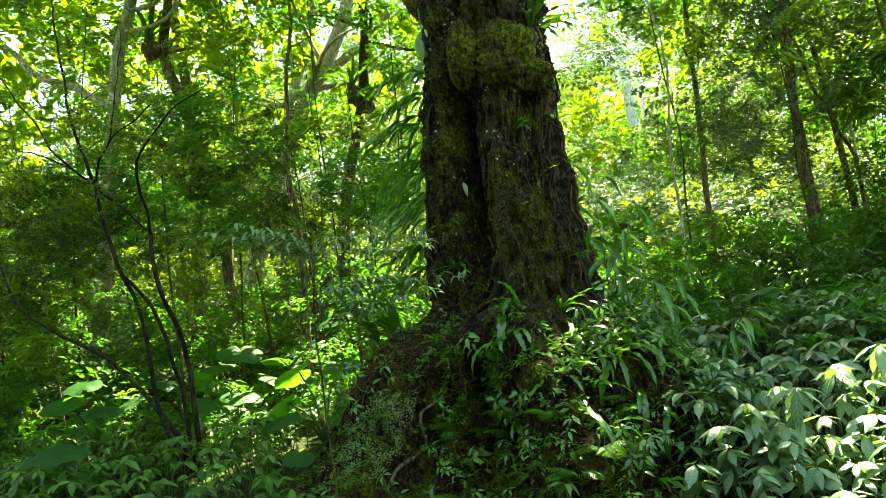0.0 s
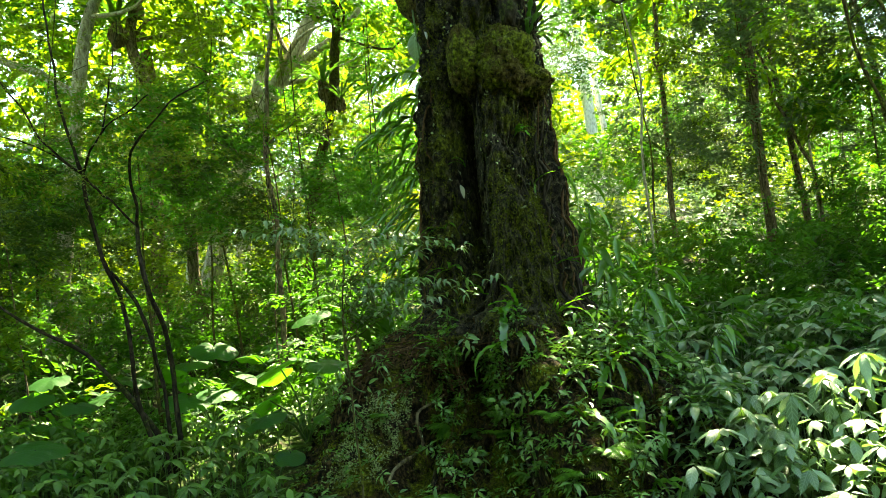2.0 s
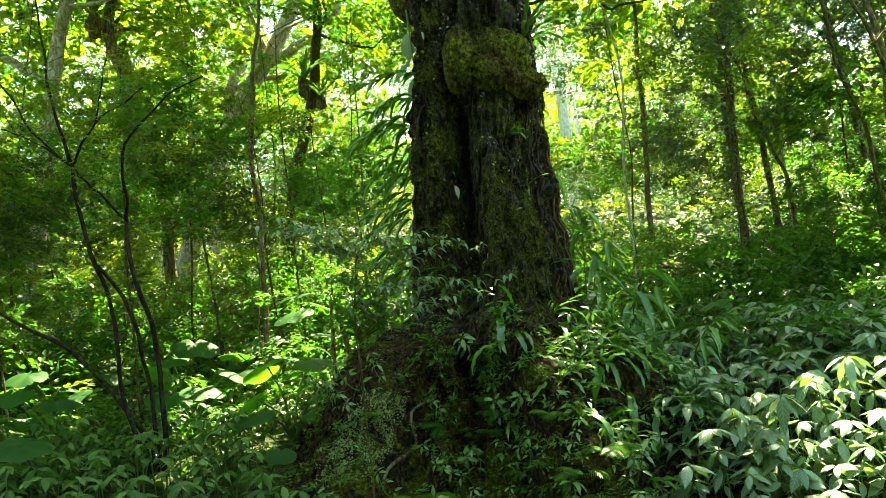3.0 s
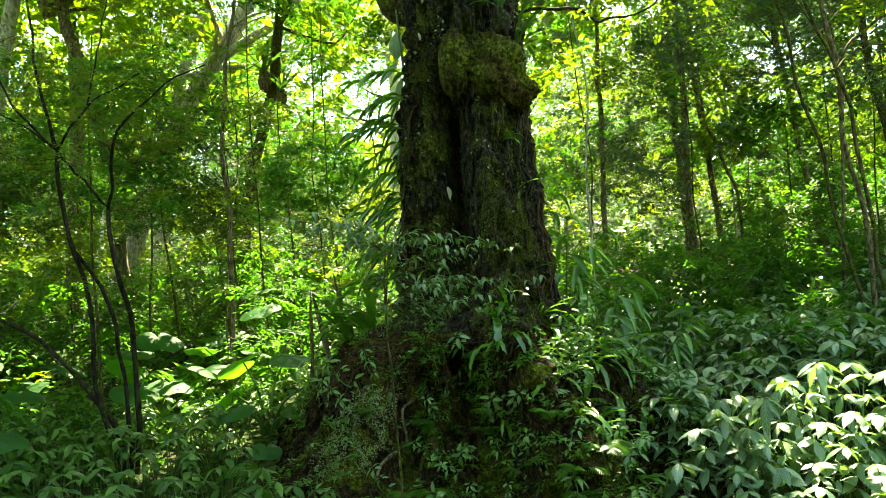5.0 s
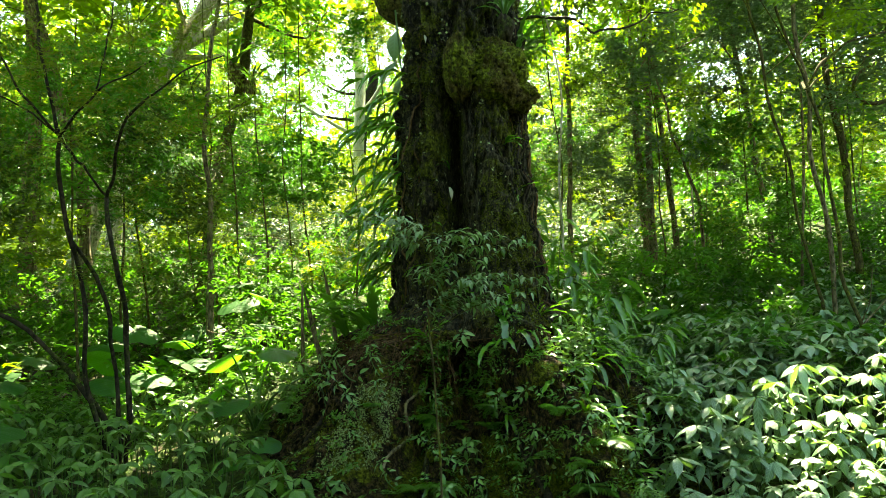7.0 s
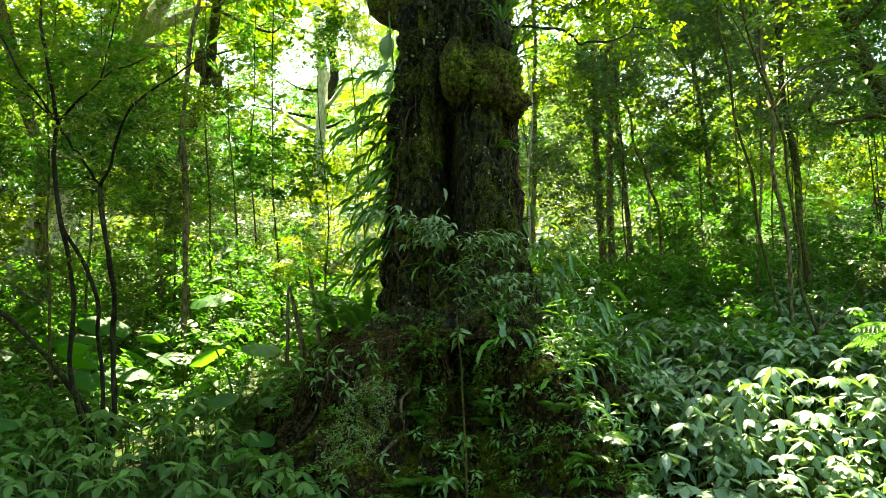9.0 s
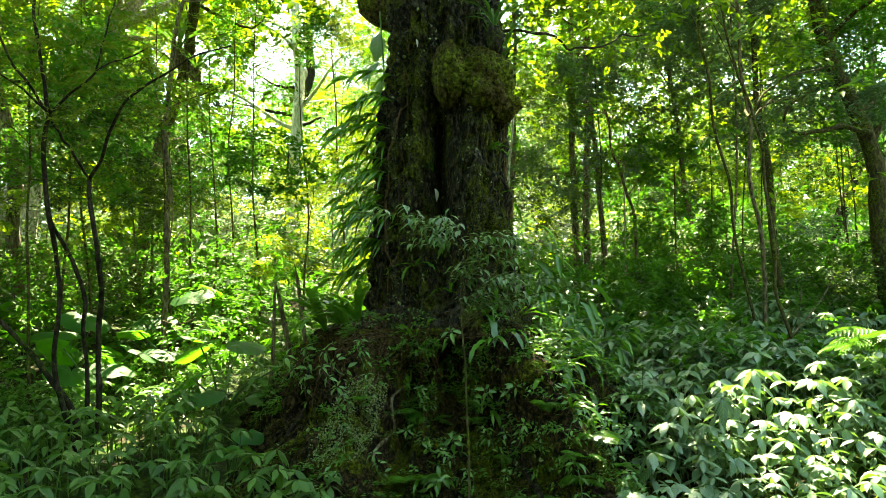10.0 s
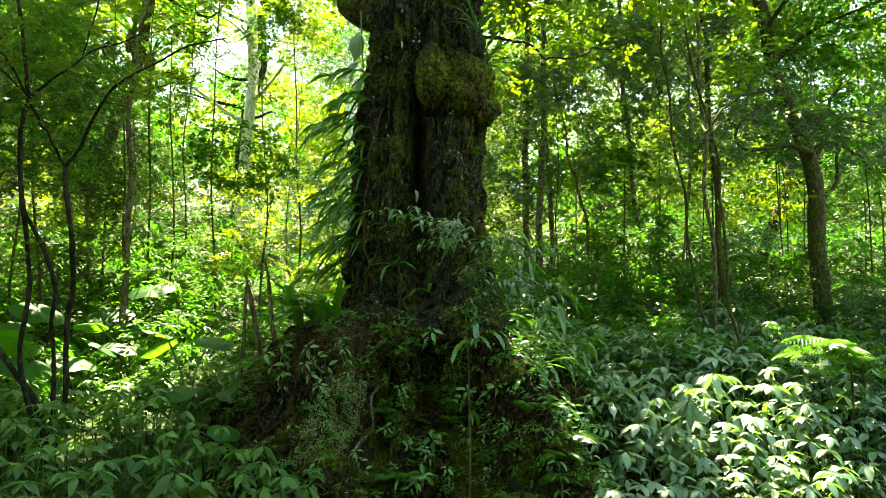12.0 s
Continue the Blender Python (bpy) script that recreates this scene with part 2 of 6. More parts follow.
# ---- mesh tools ----
class Geo:
    """Collects triangles and quads, then becomes one mesh."""

    def __init__(self):
        self.v, self.f, self.n = [], {3: [], 4: []}, 0

    def add(self, v, f):
        v, f = np.asarray(v, float).reshape(-1, 3), np.asarray(f, int)
        self.f[f.shape[1]].append(f + self.n)
        self.v.append(v)
        self.n += len(v)

    def tube(self, pts, radii, sides=6, rough=0.0, seed=0):
        """A tapered stem along points, closed at the tip."""
        pts, radii = np.asarray(pts, float), np.asarray(radii, float)
        r0 = np.random.default_rng(seed)
        d = np.gradient(pts, axis=0)
        d /= np.linalg.norm(d, axis=1)[:, None] + 1e-9
        ref = np.array([1.0, 0.13, 0.0]) if abs(d[:, 2]).mean() > 0.5 else np.array([0.0, 0.1, 1.0])
        a = np.cross(d, ref)
        a /= np.linalg.norm(a, axis=1)[:, None] + 1e-9
        b = np.cross(d, a)
        th = np.linspace(0, 2 * np.pi, sides, endpoint=False)
        rr = radii[:, None] * (1 + rough * r0.standard_normal((len(pts), sides)))
        v = pts[:, None] + rr[..., None] * (np.cos(th)[None, :, None] * a[:, None] + np.sin(th)[None, :, None] * b[:, None])
        i, j = np.meshgrid(np.arange(len(pts) - 1), np.arange(sides), indexing="ij")
        k = (j + 1) % sides
        f = np.stack([i * sides + j, i * sides + k, (i + 1) * sides + k, (i + 1) * sides + j], -1).reshape(-1, 4)
        self.add(v.reshape(-1, 3), f)

    def leaves(self, p, d, nrm, length, width, shape):
        """One blade of the given shape at every point p, along d, facing nrm."""
        uvh, tris = shape
        p, d, nrm = (np.asarray(x, float) for x in (p, d, nrm))
        d = d / (np.linalg.norm(d, axis=1)[:, None] + 1e-9)
        b = np.cross(nrm, d)
        b /= np.linalg.norm(b, axis=1)[:, None] + 1e-9
        up = np.cross(d, b)
        length, width = np.broadcast_to(length, len(p)), np.broadcast_to(width, len(p))
        u, w, h = uvh[:, 0], uvh[:, 1], uvh[:, 2]
        v = (p[:, None] + (u[None] * length[:, None])[..., None] * d[:, None] + (w[None] * width[:, None])[..., None] * b[:, None]
             + (h[None] * length[:, None])[..., None] * up[:, None])
        f = (tris[None] + (np.arange(len(p)) * len(uvh))[:, None, None]).reshape(-1, tris.shape[1])
        self.add(v.reshape(-1, 3), f)

    def mesh(self, name, mat, smooth=True):
        me = bpy.data.meshes.new(name)
        v = np.concatenate(self.v) if self.v else np.zeros((0, 3))
        me.vertices.add(len(v))
        me.vertices.foreach_set("co", v.astype(np.float32).ravel())
        loops, starts, at = [], [], 0
        for k in (3, 4):
            for f in self.f[k]:
                loops.append(f.ravel())
                starts.append(at + np.arange(len(f)) * k)
                at += f.size
        loops, starts = np.concatenate(loops), np.concatenate(starts)
        me.loops.add(len(loops))
        me.loops.foreach_set("vertex_index", loops.astype(np.int32))
        me.polygons.add(len(starts))
        me.polygons.foreach_set("loop_start", starts.astype(np.int32))
        me.polygons.foreach_set("use_smooth", np.full(len(starts), smooth))
        me.update(calc_edges=True)
        me.materials.append(mat)
        return me


def thing(name, loc, label, category, group="", kind="", rz=0.0, size=1.0):
    ob = new(name)
    ob.empty_display_size = 0.1
    ob.matrix_world = pose(*loc, 0, 0, rz) @ Matrix.Scale(size, 4)
    return tagged(ob, label, category, group, kind)


def part(name, geo, mat, parent, label="", smooth=True, kind=""):
    ob = new(name, geo.mesh(name, mat, smooth) if isinstance(geo, Geo) else geo)
    ob.parent = parent
    return tagged(ob, label, "", "", kind)


def outline_shape(profile, fold=0.0, droop=0.0):
    """A blade from (u, half width) stations: folded along the midrib and drooping."""
    v, f = [], []
    for u, w in profile:
        z = -droop * u * u
        v += [(u, -w, z + fold * w), (u, 0, z), (u, w, z + fold * w)]
    for i in range(len(profile) - 1):
        a = 3 * i
        f += [(a, a + 1, a + 4, a + 3), (a + 1, a + 2, a + 5, a + 4)]
    return np.array(v, float), np.array(f)


SMALL = (np.array([(0, 0, 0), (0.45, -0.5, 0.08), (1, 0, -0.12), (0.45, 0.5, 0.08)], float), np.array([(0, 1, 2), (0, 2, 3)]))
SPECK = (np.array([(0, 0, 0), (0.5, -0.55, 0.06), (1, 0.3, -0.08)], float), np.array([(0, 1, 2)]))
OVAL = outline_shape([(0, 0.02), (0.17, 0.33), (0.45, 0.5), (0.75, 0.32), (0.9, 0.09), (1, 0.01)], 0.15, 0.4)
LEAFLET = outline_shape([(0, 0.1), (0.35, 0.5), (1, 0.02)], 0.15, 0.15)


def lerp_path(pts, n, wobble=0.0, seed=0):
    """Resampled smooth path through points with a little wobble."""
    pts = np.asarray(pts, float)
    s = np.concatenate([[0], np.cumsum(np.linalg.norm(np.diff(pts, axis=0), axis=1))])
    t = np.linspace(0, s[-1], n)
    out = np.stack([np.interp(t, s, pts[:, k]) for k in range(3)], 1)
    for _ in range(max(1, n // len(pts) // 2)):
        out[1:-1] = (out[:-2] + 2 * out[1:-1] + out[2:]) / 4
    if wobble:
        r0 = np.random.default_rng(seed)
        w = r0.standard_normal((n, 3)) * wobble
        w[0] = w[-1] = 0
        for _ in range(2):
            w[1:-1] = (w[:-2] + 2 * w[1:-1] + w[2:]) / 4
        out += w
    return out


def ground_z(x, y):
    x, y = np.asarray(x, float), np.asarray(y, float)
    rise = 0.19 * np.clip(y - 5.0, 0, 60) + 0.07 * np.clip(x - 1.5, 0, 25) * np.clip(1 - (y - 5) / 60, 0, 1)
    lumps = 0.10 * np.sin(0.9 * x + 1.3) * np.sin(0.8 * y) + 0.05 * np.sin(2.3 * x + 0.7 * y)
    return rise + lumps - 0.05


# gaps in the leaf roof: ground place that the sun reaches, and its radius
GAPS = [(-2.4, 8.5, 0.8, 0.95), (-1.9, 9.5, 1.0, 0.75), (-4.9, 9.6, 1.5, 0.9), (-1.95, 10.8, 1.7, 0.55), (-1.2, 11.4, 2.0, 0.9), (0.8, 14.0, 2.5, 0.8), (-6.0, 13.8, 7.6, 0.6), (-3.4, 12.6, 1.9, 0.8), (-3.2, 10.2, 1.2, 0.35), (-4.6, 14.0, 2.2, 0.7), (-1.8, 14.6, 2.5, 1.2),
        (2.45, 4.15, 0.3, 0.5), (2.55, 4.7, 0.5, 0.5), (3.05, 4.7, 0.7, 0.85), (3.6, 4.9, 0.75, 0.75), (4.4, 5.1, 0.8, 0.4), (4.0, 4.8, 1.25, 0.6), (6.6, 7.1, 1.2, 0.3), (5.5, 8.5, 1.5, 0.35), (7.0, 10.0, 2.0, 0.45), (4.6, 9.8, 1.7, 0.35), (8.0, 7.6, 1.3, 0.35), (10.5, 9.0, 2.3, 0.6),
        (0.55, 4.68, 0.55, 0.25), (0.5, 3.95, 0.5, 0.2), (8.8, 30.3, 10.5, 2.6), (2.0, 20.8, 7.0, 1.8)]


def open_sky(c):
    """Which of the points stay when the leaf roof is left open over the gaps."""
    keep = np.ones(len(c), bool)
    for x, y, z, r in GAPS:
        s = (c[:, 2] - z) / sun_way.z
        d = np.hypot(c[:, 0] - s * sun_way.x - x, c[:, 1] - s * sun_way.y - y)
        keep &= (d > r) | (c[:, 2] < z + 1.6)
    return keep


# gaps between the crowns through which ferns, forks and trunks show: place, radius, and the range of x looked from
VISTAS = [((-5.3, 14.3, 8.4), 1.1, (-1.4, 0.0)), ((-6.05, 13.9, 7.6), 0.45, (-0.8, 0.0)), ((-2.2, 18.5, 9.2), 0.9, (-2.0, 0.0)), ((-1.35, 16.8, 7.7), 0.6, (-2.8, 0.0)), ((-4.4, 22.0, 9.4), 0.7, (-1.6, -0.4)),
          ((8.85, 30.0, 10.5), 1.3, (-0.8, 0.0)), ((9.45, 8.5, 4.4), 0.4, (-3.0, -2.2)), ((8.0, 8.2, 4.5), 0.35, (-3.0, -2.2)), ((2.6, 22.0, 8.2), 1.3, (-3.0, -1.8))]


def in_view(c):
    """Which of the points leave those gaps free."""
    keep = np.ones(len(c), bool)
    for place, r, xs_from in VISTAS:
        for x in np.linspace(*xs_from, 4):
            eye, place = np.array((x, 0.0, 1.7)), np.array(place)
            s = np.clip((c - eye) @ (place - eye) / ((place - eye) @ (place - eye)), 0, 1)
            d = np.linalg.norm(c - eye - s[:, None] * (place - eye), axis=1)
            keep &= (d > r * s) | (s > 0.995) | (s < 0.5)
    return keep


def sprays(geo, centres, per, radius, flat, length, width, r0, tilt=0.35, shape=SMALL, roof=None):
    """Leafy twig sprays: each a flat feather of side twigs set with leaves, drooping to its tip. roof: the thing's place, where the sun's gaps are left open."""
    n = len(centres)
    phi = r0.uniform(0, 2 * np.pi, n)
    size = radius * r0.uniform(0.7, 1.5, n)
    ax = np.stack([np.cos(phi), np.sin(phi), r0.normal(-0.05, 0.3, n)], 1)
    sd = np.stack([-np.sin(phi), np.cos(phi), r0.normal(0, 0.3, n)], 1)
    root = centres - ax * (size * 0.5)[:, None]
    ax, sd, size, root = (np.repeat(q, per, axis=0) for q in (ax, sd, size, root))
    m = n * per
    s, u = r0.uniform(0.05, 1, m), r0.uniform(-1, 1, m)
    s = np.floor(s * 8) / 8 + 0.14 * np.abs(u)
    reach = u * (0.62 - 0.38 * s)
    p = root + size[:, None] * (ax * s[:, None] + sd * reach[:, None])
    p[:, 2] -= size * (0.3 * s * s + 0.35 * reach * reach) - r0.normal(0, flat * radius * 0.4, m)
    d = ax * 0.7 + sd * (np.sign(u) * 0.75)[:, None] + r0.normal(0, 0.28, (m, 3)) - np.array((0, 0, 0.15))
    nr = np.array([0, 0, 1.0]) + r0.normal(0, tilt, (m, 3))
    ln = length * r0.uniform(0.6, 1.3, m)
    if roof is not None:
        free = open_sky(p + roof) & in_view(p + roof)
        p, d, nr, ln = p[free], d[free], nr[free], ln[free]
    geo.leaves(p, d, nr, ln, ln * width, shape)

# ---- ground ----
xs = np.concatenate([np.linspace(-400, -14, 14), np.linspace(-12, 16, 100), np.linspace(20, 400, 14)])
ys = np.concatenate([np.linspace(-400, -6, 12), np.linspace(-4, 24, 100), np.linspace(27, 500, 18)])
gx, gy = np.meshgrid(xs, ys, indexing="ij")
gz = ground_z(gx, gy) + np.where((abs(gx) < 20) & (gy < 26), rng.normal(0, 0.015, gx.shape), 0)
gi, gj = np.meshgrid(np.arange(len(xs) - 1), np.arange(len(ys) - 1), indexing="ij")
ncol = len(ys)
g = Geo()
g.add(np.stack([gx, gy, gz], -1).reshape(-1, 3), np.stack([gi * ncol + gj, (gi + 1) * ncol + gj, (gi + 1) * ncol + gj + 1, gi * ncol + gj + 1], -1).reshape(-1, 4))
ground = new("ground", g.mesh("ground", SOIL))
tagged(ground, "dark forest soil with leaf litter rising up a slope", "ground", kind="structure")

# ---- the old tree ----
TREE_X, TREE_Y = 0.62, 7.25
LEVELS = [-0.4, 0.0, 0.4, 0.8, 1.2, 1.58, 1.8, 2.6, 3.2, 4.0, 5.0, 7.0, 11.0]
# radius by height, for bearings 0 (right), 45, 90 (far side), 135, 180 (left), 225, 270 (near side), 315
FLARE = {
    0: [2.4, 2.2, 1.95, 1.6, 1.2, 0.92, 0.8, 0.68, 0.63, 0.6, 0.58, 0.5, 0.4],
    45: [1.8, 1.6, 1.4, 1.2, 1.0, 0.9, 0.82, 0.72, 0.66, 0.6, 0.56, 0.5, 0.4],
    90: [1.5, 1.35, 1.2, 1.05, 0.9, 0.8, 0.72, 0.66, 0.62, 0.6, 0.56, 0.5, 0.4],
    135: [1.6, 1.4, 1.2, 1.05, 0.9, 0.8, 0.72, 0.68, 0.64, 0.6, 0.56, 0.5, 0.4],
    180: [2.9, 2.65, 2.25, 1.95, 1.75, 1.45, 0.75, 0.7, 0.68, 0.62, 0.56, 0.5, 0.4],
    225: [2.8, 2.5, 2.1, 1.7, 1.45, 1.2, 0.82, 0.72, 0.68, 0.62, 0.55, 0.5, 0.4],
    270: [3.0, 2.75, 2.4, 2.1, 1.8, 1.4, 1.15, 1.0, 0.92, 0.75, 0.62, 0.52, 0.4],
    315: [2.8, 2.5, 2.2, 1.9, 1.45, 1.05, 0.84, 0.73, 0.68, 0.66, 0.6, 0.52, 0.4],
}


def stem_lean(z):
    """How far the stem leans over at height z."""
    return np.array((0.08, 0.03, 0.0)) * max(0.0, z - 3.2)


def fractal(p, octaves=4):
    return noise.fractal(Vector(p), 1.0, 2.0, octaves)


def trunk_radius(th, z):
    """Radius of the old tree at bearing th (radians) and height z."""
    deg = math.degrees(th) % 360
    k = int(deg // 45) * 45
    a = np.interp(z, LEVELS, FLARE[k])
    b = np.interp(z, LEVELS, FLARE[(k + 45) % 360])
    f = (deg - k) / 45
    f = f * f * (3 - 2 * f)
    r = a * (1 - f) + b * f
    low = max(0.0, min(1.0, (2.4 - z) / 1.6))
    twist = th + 0.05 * z
    flute = 0.055 * math.sin(7 * twist + 1.1 * math.sin(z * 0.7)) + 0.035 * math.sin(13 * twist + 1.7 + 0.6 * z)
    r *= 1 + flute * (1 + 0.7 * low)
    # deep hollow between two strands on the near side, a proud ridge beside it and a narrow groove
    def bump_at(centre, spread, low_z, high_z, soft=0.5):
        dd = ((deg - centre + 180) % 360 - 180) / spread
        return math.exp(-dd * dd) * max(0, min(1, (z - low_z) / soft)) * max(0, min(1, (high_z - z) / soft))
    r -= 0.52 * bump_at(247 - 2 * (z - 2.8), 13, 1.75, 4.05)
    r += 0.13 * bump_at(273, 12, 0.8, 4.2) + 0.07 * bump_at(224, 11, 1.9, 6)
    r -= 0.17 * bump_at(297, 6, 1.2, 4.6) + 0.10 * bump_at(207, 5, 1.9, 5.5) + 0.10 * bump_at(322, 6, 1.5, 3.6)
    r -= 0.30 * bump_at(270, 7, -0.3, 0.62, 0.2) + 0.16 * bump_at(296, 5, -0.2, 1.3, 0.3) + 0.2 * bump_at(318, 6, -0.2, 0.8, 0.3)
    # rotten cavity low between the roots
    r -= 0.05 * bump_at(284, 13, 3.05, 3.65, 0.2)
    r += 0.75 * bump_at(203, 10, -1.0, 0.85, 0.8)
    r -= 0.75 * bump_at(250, 12, -0.2, 1.5, 0.22) + 0.45 * bump_at(231, 3.5, 0.35, 1.35, 0.2) + 0.35 * bump_at(263, 5, 0.2, 1.2, 0.25)
    x, y = math.cos(th), math.sin(th)
    r += (0.05 + 0.10 * low) * fractal((x * 2.2, y * 2.2, z * 1.1), 4) + 0.045 * fractal((x * 8 * max(r, 0.5), y * 8 * max(r, 0.5), z * 5 + 9), 4)
    # stringy strands with narrow clefts between them
    rr = max(r, 0.5)
    cleft = abs(fractal((x * rr * 5.5, y * rr * 5.5, z * 1.1 + 4), 3))
    fibre = abs(fractal((x * rr * 15, y * rr * 15, z * 3.2 + 7), 3))
    r += 0.2 * min(cleft, 0.35) ** 0.6 + 0.05 * min(fibre, 0.4) ** 0.7 + 0.07 * fractal((x * rr * 6, y * rr * 6, z * 5.0 + 2), 3) - 0.08
    return max(r, 0.1)


old_tree = thing("old_tree", (TREE_X, TREE_Y, 0), "huge dark furrowed old tree with mossy burl and flared rooty base", "tree")


def near_side(s):
    """Spreads the mesh columns more densely over the side that is seen."""
    return radians(165 + 215 * s / 0.8) if s < 0.8 else radians(380 + 145 * (s - 0.8) / 0.2)


def build_old_trunk(zs):
    geo, nz, nt = Geo(), len(zs), 430
    v = np.zeros((nz, nt, 3))
    for i, z in enumerate(zs):
        for j in range(nt):
            th = near_side(j / nt)
            r = trunk_radius(th, z)
            v[i, j] = (r * math.cos(th), r * math.sin(th), z) + stem_lean(z)
    i, j = np.meshgrid(np.arange(nz - 1), np.arange(nt), indexing="ij")
    k = (j + 1) % nt
    geo.add(v.reshape(-1, 3), np.stack([i * nt + j, i * nt + k, (i + 1) * nt + k, (i + 1) * nt + j], -1).reshape(-1, 4))
    return geo


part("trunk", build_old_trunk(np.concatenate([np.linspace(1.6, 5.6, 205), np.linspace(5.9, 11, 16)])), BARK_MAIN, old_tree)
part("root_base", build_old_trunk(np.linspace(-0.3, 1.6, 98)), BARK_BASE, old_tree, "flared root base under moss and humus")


def blob(geo, c, size, seed, n=40, rough=0.25, freq=1.6):
    """A lumpy rounded mass."""
    th, ph = np.meshgrid(np.linspace(0, 2 * np.pi, n, endpoint=False), np.linspace(0.001, np.pi - 0.001, n // 2), indexing="ij")
    d = np.stack([np.sin(ph) * np.cos(th), np.sin(ph) * np.sin(th), np.cos(ph)], -1)
    rad = np.array([[1 + rough * fractal(tuple(q * freq + seed), 5) for q in row] for row in d])
    v = np.asarray(c) + d * rad[..., None] * np.asarray(size)
    m = n // 2
    i, j = np.meshgrid(np.arange(n), np.arange(m - 1), indexing="ij")
    k = (i + 1) % n
    geo.add(v.reshape(-1, 3), np.stack([i * m + j, i * m + j + 1, k * m + j + 1, k * m + j], -1).reshape(-1, 4))
    return v.reshape(-1, 3), d.reshape(-1, 3)


def gnarl(geo, c, size, seed, n, creases=0.27, freq=2.6):
    """A burl lobe: rounded wood folded into knobs with sharp creases."""
    th, ph = np.meshgrid(np.linspace(0, 2 * np.pi, n, endpoint=False), np.linspace(0.001, np.pi - 0.001, n // 2), indexing="ij")
    d = np.stack([np.sin(ph) * np.cos(th), np.sin(ph) * np.sin(th), np.cos(ph)], -1)

    def swell(q):
        w = np.array(noise.noise_vector(Vector(tuple(q * 1.4 + seed)))) * 0.45
        fold = abs(noise.noise(Vector(tuple((q + w) * freq + seed))))
        small = abs(noise.noise(Vector(tuple((q + w) * freq * 3.1 + seed))))
        return 1 + creases * (min(fold, 0.4) ** 0.6 * 1.6 - 0.6) + creases * 0.4 * (small ** 0.7 - 0.3) + 0.12 * fractal(tuple(q * 1.3 + seed), 2) + 0.05 * fractal(tuple(q * 9 + seed), 3)
    rad = np.array([[swell(q) for q in row] for row in d])
    v = np.asarray(c) + d * rad[..., None] * np.asarray(size)
    m = n // 2
    i, j = np.meshgrid(np.arange(n), np.arange(m - 1), indexing="ij")
    k = (i + 1) % n
    geo.add(v.reshape(-1, 3), np.stack([i * m + j, i * m + j + 1, k * m + j + 1, k * m + j], -1).reshape(-1, 4))
    return v.reshape(-1, 3), d.reshape(-1, 3)


g = Geo()
tufts = [gnarl(g, (0.2, -0.75, 4.05), (0.29, 0.3, 0.33), 3.1, 150, 0.25, 2.0), gnarl(g, (-0.17, -0.66, 4.15), (0.15, 0.22, 0.33), 5.7, 100, 0.22, 1.8), gnarl(g, (0.45, -0.62, 3.88), (0.2, 0.24, 0.15), 8.2, 80, 0.25), gnarl(g, (0.2, -0.55, 4.36), (0.2, 0.22, 0.15), 11.4, 80, 0.25), gnarl(g, (0.1, -0.93, 3.92), (0.14, 0.13, 0.13), 14.2, 70, 0.2), gnarl(g, (0.3, -0.92, 4.16), (0.13, 0.12, 0.14), 17.3, 70, 0.2)]
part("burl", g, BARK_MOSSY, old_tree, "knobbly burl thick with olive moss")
r0 = np.random.default_rng(66)
tp, tn = np.concatenate([q[0] for q in tufts]), np.concatenate([q[1] for q in tufts])
pick = np.array([k for k in r0.integers(0, len(tp), 16000) if noise.noise(Vector(tuple(tp[k] * 7))) > 0.2])[:1200]
many = len(pick)
tp, tn = tp[pick] + r0.normal(0, 0.006, (many, 3)), tn[pick]
g = Geo()
ln = r0.uniform(0.006, 0.018, many)
g.leaves(tp, tn * 0.7 + r0.normal(0, 0.6, tp.shape) - np.array((0, 0, 0.2)), tn + r0.normal(0, 0.6, tp.shape), ln, ln * 0.5, SPECK)
part("moss", g, LEAF_MOSS, old_tree, "olive moss tufts on the burl", kind="stuff")


def surface_point(deg, z, out=0.0):
    th = radians(deg)
    r = trunk_radius(th, z) + out
    return np.array((r * math.cos(th), r * math.sin(th), z)) + stem_lean(z)


# roots and strands that run down the trunk
for s in range(40):
    r0 = np.random.default_rng(100 + s)
    deg = r0.uniform(180, 370) if s < 30 else r0.normal(300, 18)
    top, bottom = r0.uniform(2.4, 5.4), r0.uniform(0.3, 1.9)
    zz = np.linspace(top, bottom, 26)
    dd = deg + np.cumsum(r0.normal(0, 1.3, 26))
    pts = np.array([surface_point(a, z, 0.008) for a, z in zip(dd, zz)])
    g = Geo()
    g.tube(pts, np.linspace(0.009, 0.015, 26) * r0.uniform(0.3, 1.5), 6, 0.1, s)
    part("hanging_root", g, BARK_DARK if s % 4 else ROOT_MAT, old_tree)
# limb high on the left side and thin bough on the right
g = Geo()
p = lerp_path([(0.1, 0.2, 5.2), (-0.2, 0.7, 5.34), (-0.42, 0.76, 5.44), (-0.5, 0.78, 5.7), (-0.54, 0.8, 6.2), (-0.6, 0.85, 7.2)], 30, 0.02, 4)
g.tube(p, np.linspace(0.25, 0.24, 30), 18, 0.03, 5)
part("limb", g, BARK_MOSSY, old_tree, "thick mossy bent limb")
g = Geo()
p = lerp_path([(0.3, -0.2, 4.95), (0.74, -0.35, 4.87), (1.19, -0.35, 4.85), (1.45, -0.35, 4.81), (1.79, -0.35, 4.82), (2.08, -0.35, 4.94), (2.34, -0.35, 5.05), (2.7, -0.3, 5.1)], 26, 0.06, 8)
p = p - np.array((0, 0, 0.04)) * np.sin(np.linspace(0, 3.1, 26))[:, None]
g.tube(p, np.linspace(0.022, 0.007, 26), 7, 0.12, 5)
